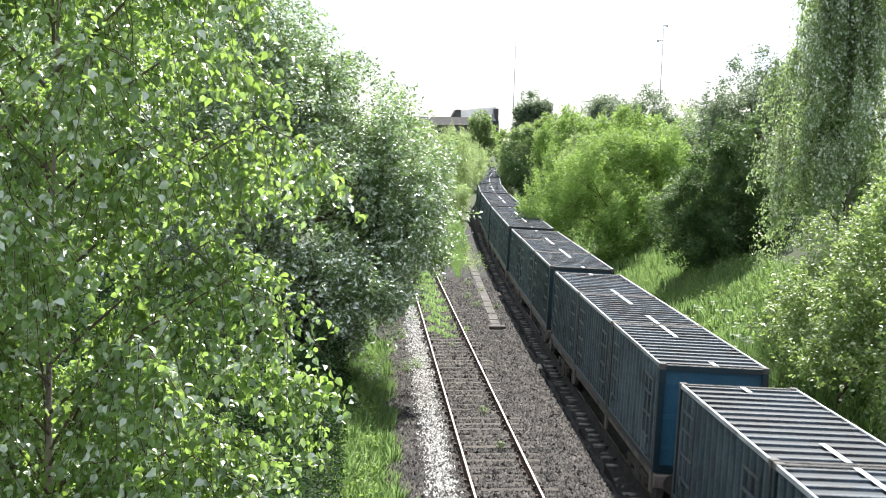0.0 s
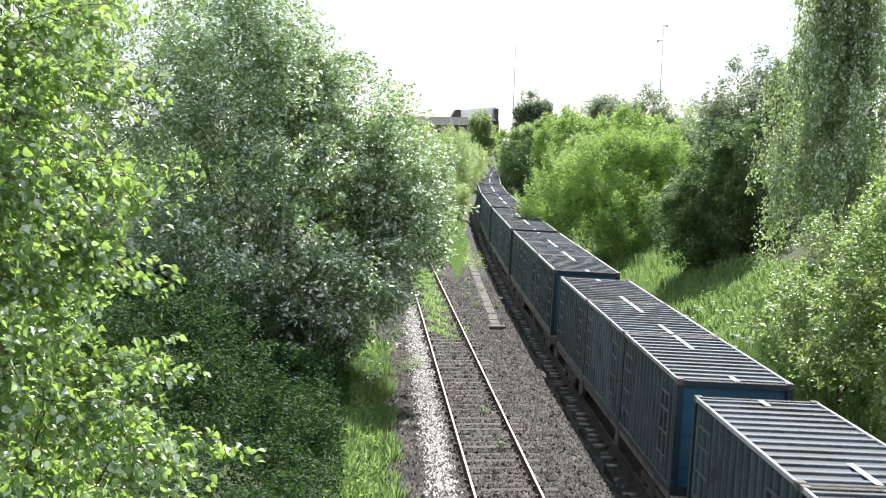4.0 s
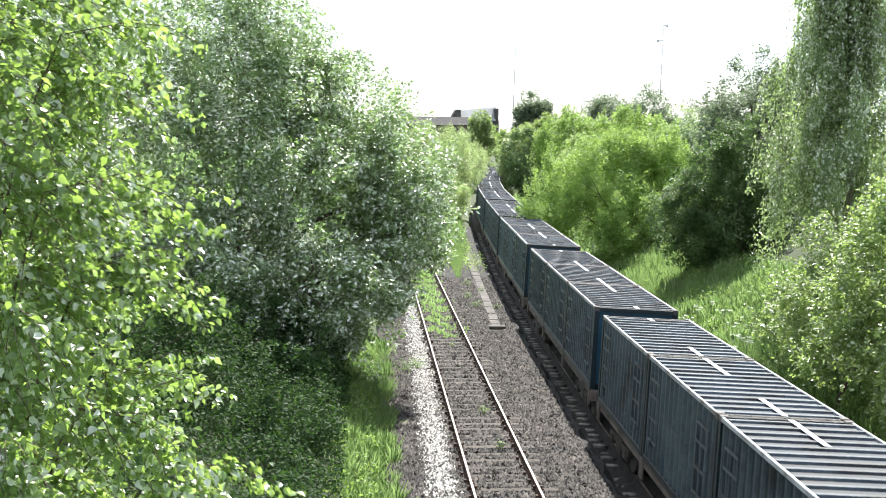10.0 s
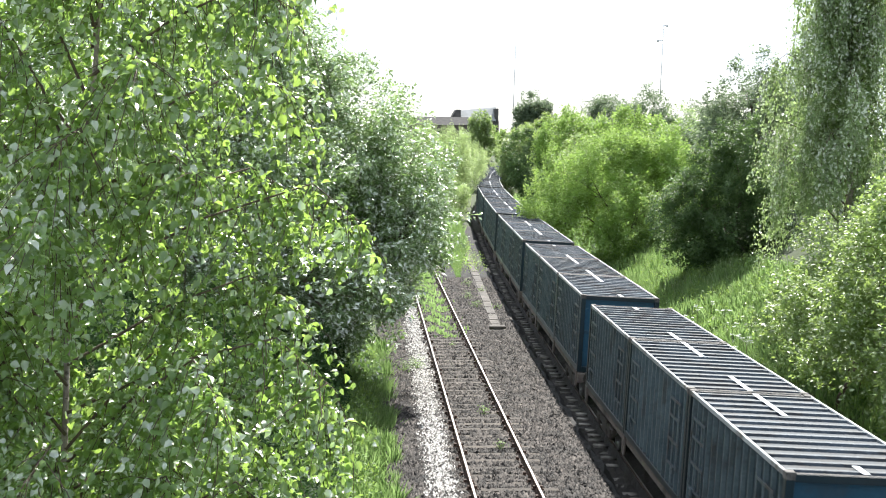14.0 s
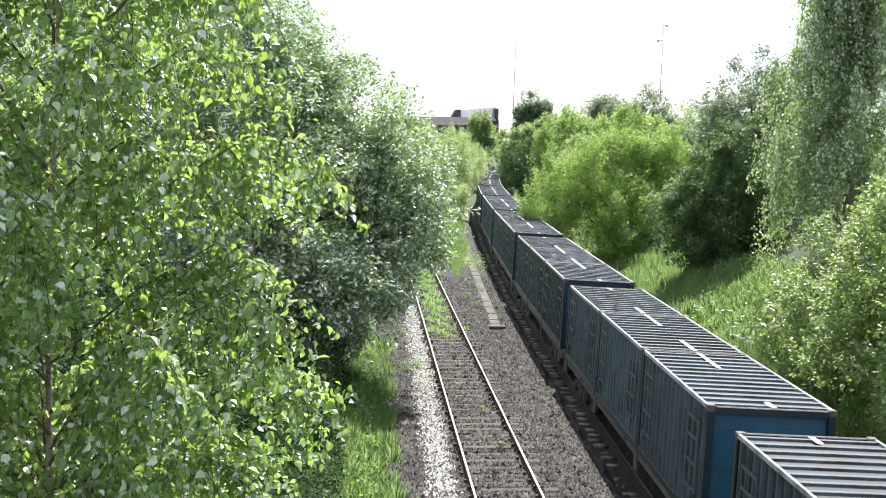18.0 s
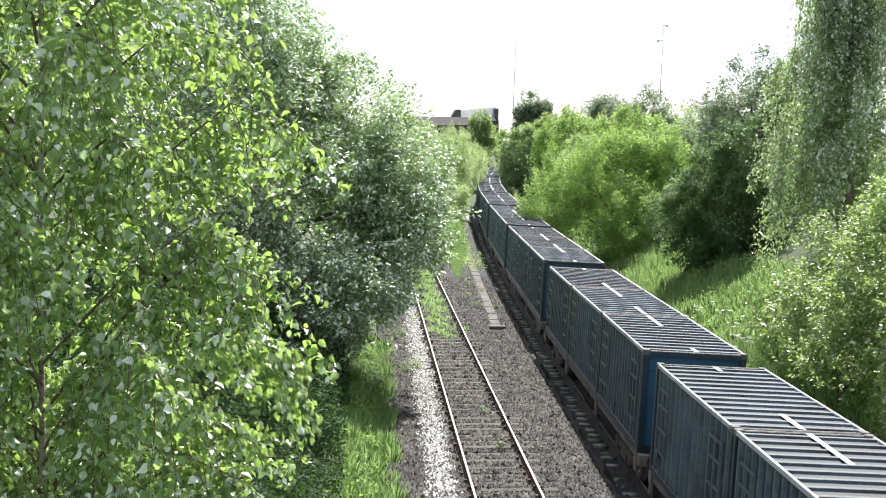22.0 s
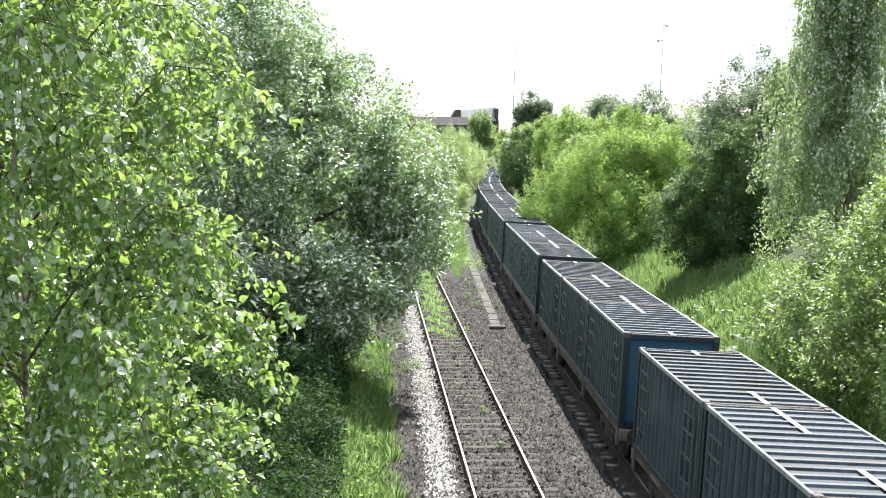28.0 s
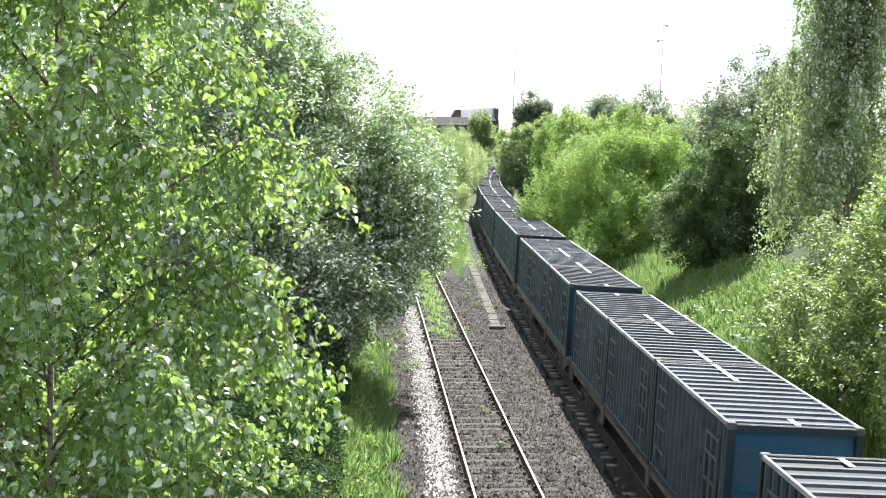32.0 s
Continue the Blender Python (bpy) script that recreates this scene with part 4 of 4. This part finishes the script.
def mast(x, y, top, lamps):
    z = float(ground_z(x, y))
    root = tagged(new("mast"), "tall thin grey pole standing against the bright sky", "mast", "masts on the skyline")
    root.location = (x, y, z - 0.5)
    h = top - z + 0.5
    bm = bmesh.new()
    limb(bm, [Vector((0, 0, 0)), Vector((0, 0, h * 0.5)), Vector((0.25, 0, h))], [0.09, 0.07, 0.03], 8)
    part("pole", bm, M_MAST, root, smooth=True)
    for dx, dz in lamps:
        bm = bmesh.new()
        box(bm, min(0.2, dx), max(0.2, dx), -0.05, 0.05, h + dz - 0.05, h + dz + 0.05)
        box(bm, dx - 0.15, dx + 0.15, -0.2, 0.2, h + dz - 0.18, h + dz + 0.06, 0.02)
        part("lamp_head", bm, M_MAST, root)
    return root


far_house()
far_hall()
mast(23.3, 200.0, 23.6, [])
mast(47.2, 200.0, 25.8, [(0.8, 0.0), (-0.6, -2.4)])


# ---- cable trough beside the curved track ----
def trough():
    root = tagged(new("cable_trough"), "row of weathered concrete cable trough lids with a raised end block", "cable trough")
    y, k = 51.55, 0
    r = random.Random(4)
    while y < 88:
        x = 5.47 + 0.041 * (y - 51.5)
        bm = bmesh.new()
        box(bm, -0.19, 0.19, 0.0, 0.97, -0.07, 0.0, 0.012)
        lid = part("lid", bm, M_CONCRETE, root)
        lid.matrix_basis = pose(x, y, -0.10 + r.uniform(-0.015, 0.015), r.uniform(-0.8, 0.8), r.uniform(-1, 1), -2.3 + r.uniform(-0.8, 0.8))
        bm = bmesh.new()
        for sx in (-1, 1):
            box(bm, sx * 0.2 - 0.03, sx * 0.2 + 0.03, 0.0, 0.97, -0.35, -0.02)
        wall = part("trough_wall", bm, M_CONCRETE, root)
        wall.matrix_basis = pose(x, y, -0.12, 0, 0, -2.3)
        y += 1.0
    bm = bmesh.new()
    box(bm, 5.14, 5.83, 51.1, 51.5, -0.28, -0.02, 0.02)
    part("end_block", bm, M_CONCRETE, root, "pale raised concrete end block")
    return root


trough()


# ---- grass, weeds and flowers ----
def blades(name, xs, ys, height, label, seed, mat=None, aspect=0.035, lift=0.0, z=None):
    r = np.random.default_rng(seed)
    zz = ground_z(xs, ys) if z is None else z
    at = np.stack([xs, ys, zz - 0.03 + lift], -1)
    up = r.normal(0, 1, at.shape) * np.array([1, 1, 0.15])
    up /= np.linalg.norm(up, axis=1, keepdims=True)
    h = height if np.ndim(height) else np.full(len(xs), height)
    ob = leaves_mesh(name, at, up * 3, h, mat or L_GRASS, seed=seed, aspect=aspect, hang=-2.6, curl=0.15)
    return tagged(ob, label, "grass", kind="stuff")


def patchy(n, x0, x1, y0, y1, seed, grain=0.5, keep=0.45):
    r = np.random.default_rng(seed)
    x, y = r.uniform(x0, x1, n), r.uniform(y0, y1, n)
    m = np.sin(x * 2.1 / grain + 1.7 * np.sin(y * 0.9)) * np.sin(y * 1.3 / grain + np.sin(x * 1.1)) * 0.5 + 0.5
    ok = r.random(n) < keep + (1 - keep) * m
    return x[ok], y[ok], m[ok]


x, y, m = patchy(26000, -0.55, 0.75, 23, 48, 51)
blades("bank_grass", x, y, 0.28 + 0.42 * m, "long bright green grass on the bank beside the empty track", 51)
x, y, m = patchy(120000, 10.0, 17.5, 28, 78, 52)
blades("bank_grass", x, y, 0.35 + 0.45 * m, "long sunlit grass on the bank behind the train", 52, aspect=0.05)
r = np.random.default_rng(53)
y = 70 + 45 * r.random(40000) ** 0.8
half = np.clip((y - 70) / 22, 0.12, 1)
x = 5.9 + 0.055 * (y - 74) - 0.45 + (r.random(40000) - 0.62) * 1.9 * half
blades("wedge_grass", x, y, (0.25 + 0.6 * r.random(40000)) * np.clip(half * 1.6, 0.3, 1), "tall yellow-green grass between the two tracks", 53, z=np.full(40000, -0.22), aspect=0.035)
x, y, m = patchy(60000, -25, 40, 78, 170, 54)
ok = np.abs(x - curve_x(y)) > 2.8
blades("far_grass", x[ok], y[ok], 0.7 + 0.5 * m[ok], "rough grass of the far banks", 54, aspect=0.12)

def undergrowth(name, n, x0, x1, y0, y1, height, mat, label, seed, size=0.11):
    """Nettles and other leafy plants in patches, as many single leaves above the ground."""
    r = np.random.default_rng(seed)
    x, y, m = patchy(n, x0, x1, y0, y1, seed, 0.8, 0.12)
    z = ground_z(x, y) + 0.05 + height * r.random(len(x)) ** 0.8 * (0.4 + 0.8 * m)
    up = np.tile([0.0, -0.2, 0.9], (len(x), 1))
    return tagged(leaves_mesh(name, np.stack([x, y, z], -1), up, size, mat, seed=seed, aspect=0.5), label, "undergrowth", kind="stuff")


undergrowth("bank_brambles", 120000, -8, -0.5, 13, 38, 1.0, L_SHADE, "bramble leaves covering the bank, darkened to carry shade", 59, 0.13)
undergrowth("bank_nettles", 7000, -0.9, 0.35, 24, 47, 0.6, L_BRIGHT, "leafy nettles and weeds in the bank grass", 56)
undergrowth("bank_nettles", 50000, 10.6, 17.5, 30, 76, 0.7, L_BRIGHT, "leafy nettles and weeds on the sunny bank", 57)
undergrowth("wedge_nettles", 9000, 4.9, 7.2, 72, 112, 0.9, L_BRIGHT, "leafy weeds in the grass between the tracks", 58)

# weeds in the four-foot and on the gravel
r = np.random.default_rng(55)
n = 7500
wy = 73 - 24 * r.random(n) ** 1.7
wx = TRACK_X + r.normal(-0.05, 0.34, n) + 0.1 * np.sin(wy * 1.7)
ok = np.sin(wy * 2.3 + 3 * np.sin(wx * 4)) + r.random(n) > 0.3
blades("track_weeds", wx[ok], wy[ok], 0.10 + 0.16 * r.random(ok.sum()), "low yellow-green weeds between the rails", 55, z=np.full(ok.sum(), -0.19), aspect=0.35)


def weed(x, y, z, n, spread, height, seed, label="small green weed growing through the ballast"):
    r = np.random.default_rng(seed)
    root = tagged(new("weed"), label, "weed", "weeds on the track")
    root.location = (x, y, z)
    for k in range(6):
        a = k * 1.05
        bm = bmesh.new()
        limb(bm, [Vector((0, 0, -0.02)), Vector((math.cos(a) * spread * 0.3, math.sin(a) * spread * 0.3, height * 0.6)), Vector((math.cos(a) * spread * 0.6, math.sin(a) * spread * 0.6, height * 0.9))], [0.006, 0.005, 0.003], 3)
        part("stem", bm, M_TWIG, root)
    at = r.normal(0, 1, (n, 3)) * np.array([spread * 0.5, spread * 0.5, height * 0.3]) + np.array([0, 0, height * 0.55])
    at[:, 2] = np.maximum(at[:, 2], 0.01)
    leaves_mesh("leaves", at, np.tile([0, 0, 0.8], (n, 1)), 0.06, L_GRASS, root, seed=seed, aspect=0.5)


for k, (x, y, n, sp, h) in enumerate(((3.42, 35.4, 110, 0.18, 0.3), (3.50, 31.5, 90, 0.14, 0.25), (1.75, 42.6, 260, 0.35, 0.45), (1.35, 42.0, 220, 0.3, 0.4),
                                      (3.3, 47.0, 60, 0.15, 0.2), (5.2, 58.0, 160, 0.3, 0.3), (5.0, 61.0, 160, 0.3, 0.35), (5.9, 63.5, 120, 0.3, 0.3), (5.35, 66.0, 200, 0.3, 0.4), (6.1, 57.5, 90, 0.25, 0.25))):
    weed(x, y, -0.2, n, sp, h, 60 + k)


def cow_parsley(x, y, seed):
    r = np.random.default_rng(seed)
    root = tagged(new("cow_parsley"), "white-flowered cow parsley standing in the bank grass", "flower", "cow parsley on the bank")
    root.location = on_ground(x, y)
    h = r.uniform(0.75, 1.05)
    bm = bmesh.new()
    limb(bm, [Vector((0, 0, -0.05)), Vector((0.02, 0, h * 0.6)), Vector((0, 0, h))], [0.012, 0.009, 0.006], 5)
    part("stem", bm, M_TWIG, root)
    for k in range(r.integers(3, 6)):
        a, q = r.uniform(0, 6.28), r.uniform(0.05, 0.28)
        c = Vector((math.cos(a) * q, math.sin(a) * q, h + r.uniform(-0.1, 0.08)))
        bm = bmesh.new()
        for j in range(14):
            b_, e = r.uniform(0, 6.28), 0.075 * math.sqrt(r.random())
            p = c + Vector((math.cos(b_) * e, math.sin(b_) * e, 0.02 * r.random()))
            bmesh.ops.create_icosphere(bm, subdivisions=1, radius=0.018, matrix=Matrix.Translation(p) @ Matrix.Diagonal((1, 1, 0.5, 1)))
        limb(bm, [Vector((0, 0, h * 0.8)), c], [0.004, 0.003], 3)
        tagged(part("umbel", bm, M_PETAL, root, "white flower head"), kind="stuff")


r = np.random.default_rng(77)
for k in range(26):
    yy = r.uniform(40, 50)
    cow_parsley(float(curve_x(yy) + 2.6 + r.uniform(0.6, 3.2)), yy, 80 + k)


# ---- loose stones ----
def stones(name, xs, ys, zs, size, mat, label, seed):
    """Many small broken stones, five-cornered and uneven, in one mesh."""
    r = np.random.default_rng(seed)
    n = len(xs)
    base = np.array([(1, 0, -0.3), (-0.5, 0.86, -0.3), (-0.5, -0.86, -0.3), (0.1, 0.1, 0.75)])
    a = r.uniform(0, 6.28, n)
    ca, sa = np.cos(a)[:, None], np.sin(a)[:, None]
    v = base[None] + r.normal(0, 0.28, (n, 4, 3))
    s = (size * r.uniform(0.6, 1.5, n))[:, None]
    X = (v[:, :, 0] * ca - v[:, :, 1] * sa) * s + xs[:, None]
    Y = (v[:, :, 0] * sa + v[:, :, 1] * ca) * s + ys[:, None]
    Z = v[:, :, 2] * s * 0.9 + zs[:, None]
    co = np.stack([X, Y, Z], -1).reshape(-1).astype(np.float32)
    me = bpy.data.meshes.new(name)
    me.vertices.add(4 * n)
    me.vertices.foreach_set("co", co)
    i = np.arange(n)[:, None] * 4
    loops = np.concatenate([i, i + 1, i + 3, i + 1, i + 2, i + 3, i + 2, i, i + 3], 1).reshape(-1).astype(np.int32)
    me.loops.add(len(loops))
    me.loops.foreach_set("vertex_index", loops)
    me.polygons.add(3 * n)
    me.polygons.foreach_set("loop_start", (np.arange(3 * n) * 3).astype(np.int32))
    me.update(calc_edges=True)
    me.materials.append(mat)
    return tagged(new(name, me), label, "stones", kind="stuff")


def island_stone(name, dark, light):
    m = material(name, dark, light, 1.2, 40, 0.92, coords="World", bump=0.3)
    n, l = m.node_tree.nodes, m.node_tree.links
    geo = n.new("ShaderNodeNewGeometry")
    rng_ = n.new("ShaderNodeMapRange")
    rng_.inputs["To Min"].default_value, rng_.inputs["To Max"].default_value = 0.12, 2.5
    l.new(geo.outputs["Random Per Island"], rng_.inputs["Value"])
    hsv = n.new("ShaderNodeHueSaturation")
    l.new(rng_.outputs["Result"], hsv.inputs["Value"])
    bsdf = n["Principled BSDF"]
    l.new(bsdf.inputs["Base Color"].links[0].from_socket, hsv.inputs["Color"])
    l.new(hsv.outputs["Color"], bsdf.inputs["Base Color"])
    return m


r = np.random.default_rng(90)
n = 95000
yy = 22 + 48 * r.random(n) ** 1.25
xx = 0.5 + (curve_x(yy) - 1.9 - 0.5) * r.random(n)
on_timber = (np.abs((yy - 16 + 0.325) % 0.65 - 0.325) < 0.13) & (np.abs(xx - TRACK_X) < 1.28)
keep = (np.abs(np.abs(xx - TRACK_X) - 0.7535) > 0.09) & ~(on_timber & (r.random(n) < 0.92))
stones("loose_ballast", xx[keep], yy[keep], np.full(keep.sum(), -0.18) + r.uniform(-0.015, 0.02, keep.sum()), 0.06, island_stone("ballast_piece", (0.0090, 0.0078, 0.0070), (0.066, 0.0575, 0.0515)), "loose broken brown and grey ballast stones", 91)
n = 22000
yy = 22 + 40 * r.random(n) ** 1.2
xx = 1.75 + 0.009 * (yy - 27) + np.clip(r.normal(0, 0.17, n), -0.42, 0.42)
stones("loose_white_gravel", xx, yy, np.full(n, -0.15), 0.032, island_stone("white_gravel_piece", (0.17, 0.165, 0.155), (0.33, 0.32, 0.305)), "loose white limestone pieces", 92)


# ---- sleepers ----
def sleepers(parent, ys, centre, z, length, tilt, turn, mat=None, name="sleeper", deep=0.03, chairs=False):
    bm = bmesh.new()
    box(bm, -length / 2, length / 2, -0.125, 0.125, -0.13, 0.0, 0.012)
    first = part(name, bm, mat or M_SLEEPER, parent)
    q = random.Random(7)
    for k, y in enumerate(ys):
        ob = first if k == 0 else new(name, first.data)
        ob.parent = parent
        if chairs:
            for sx in (-1, 1):
                if k == 0 and sx == -1:
                    bm = bmesh.new()
                    box(bm, -0.14, 0.14, -0.075, 0.075, 0.0, 0.03, 0.01)
                    for cx in (-0.08, 0.08):
                        box(bm, cx - 0.035, cx + 0.035, -0.05, 0.05, 0.03, 0.09, 0.01)
                    chair = seat = part("rail_chair", bm, M_RAIL, ob, "dark cast-iron rail chair")
                else:
                    seat = new("rail_chair", chair.data)
                    seat.parent = ob
                seat.location = (sx * 0.7535, 0, 0.002)
        ob.matrix_basis = pose(centre(y) + q.uniform(-0.07, 0.07), y + q.uniform(-0.03, 0.03), z(y) + q.uniform(-deep, 0.006), 0, tilt, turn(y) + q.uniform(-0.5, 0.5))


sleepers(bed_straight, np.arange(16, 96, 0.65), lambda y: TRACK_X, lambda y: -0.152, 2.5, 0, lambda y: 0, chairs=True)
sleepers(bed_curved, np.arange(10, 110, 0.65), curve_x, lambda y: down_z(y) - 0.165, 2.5, CANT, curve_turn, M_SLEEPER_PALE, deep=0.07)


# ---- what moves ----
GUST_T = (0, 0.8, 1.2, 1.6, 2, 2.5, 3, 3.5, 5.5, 6, 6.5, 7.5, 8.5, 9.5, 10.5, 11.5, 12, 12.4, 12.8, 13.2, 13.6, 14, 14.5, 16.5, 18, 19, 20, 21, 21.5, 22, 23, 24, 25, 25.5,
          27.5, 28.5, 29.5, 30.2, 31, 31.4, 31.7, 32)
GUST_U = (0.3, 0.4, 0.3, -0.2, -0.61, -1.22, -1.28, -0.94, -1.22, -0.74, -0.81, -0.74, -0.41, -0.54, -1.01, -0.68, -0.34, 0, 0.45, 0.8,
          1, 1, 0.8, 0.35, 0.3, 0.4, 0.4, 0.55, 0.35, 0, -0.2, 0.05, 0.35, 0.35, -0.2, -0.34, -0.47, -0.61, -0.41, -0.2, 0.15, 0.4)


def gust(t):
    """How far the wind pushes the near birch: it gives way more to one side than to the other."""
    u = float(np.mean(np.interp([t - 0.12, t, t + 0.12], GUST_T, GUST_U)))
    return u if u < 0 else 0.45 * u


def lean(angle, pivot=Vector((0, 0, 0))):
    return Matrix.Translation(pivot) @ Matrix.Rotation(angle, 4, "Y") @ Matrix.Translation(-pivot)


def birch_pose(rest, upper, share, phase, t):
    u = gust(t)
    m = lean(0.09 * u)
    if upper:
        m = m @ lean(0.16 * u, FORK)
    if share:
        wob = 0.035 * share * math.sin(5.2 * t + phase) + 0.02 * math.sin(9.1 * t + 2 * phase)
        nod = 0.03 * math.sin(4.3 * t + 1.7 * phase)
        return m @ rest @ Matrix.Rotation(0.42 * share * gust(t - 0.1) + wob, 4, "Y") @ Matrix.Rotation(nod, 4, "X")
    return m @ rest


def motions():
    times = [0.5 * k for k in range(65)]
    for c, w, boxes in TRAIN:
        walk(w, [(t, wagon_pose(c, t)) for t in times])
        for b, off in boxes:
            walk(b, [(t, wagon_pose(c, t) @ off) for t in times])
        for ob in w.children:
            if ob.name.startswith("wheelset"):
                at = Matrix.Translation(ob.location)
                walk(ob, [(t, at @ Matrix.Rotation((travel(0) - travel(t)) / 0.46, 4, "X")) for t in (0.1 * k for k in range(321))])
    fine = [0.2 * k for k in range(161)]
    for ob, rest, upper, share, phase in BIRCH_PIECES:
        walk(ob, [(t, birch_pose(rest, upper, share, phase, t)) for t in fine])
    slow = [0.4 * k for k in range(81)]
    for ob, amount, phase, rate in SWAYING:
        walk(ob, [(t, Matrix.Rotation(amount * (math.sin(6.28 * rate * t + phase) + 0.6 * gust(t)), 4, "Y")
                   @ Matrix.Rotation(0.6 * amount * math.sin(5.0 * rate * t + 2 * phase), 4, "X")) for t in slow])


motions()
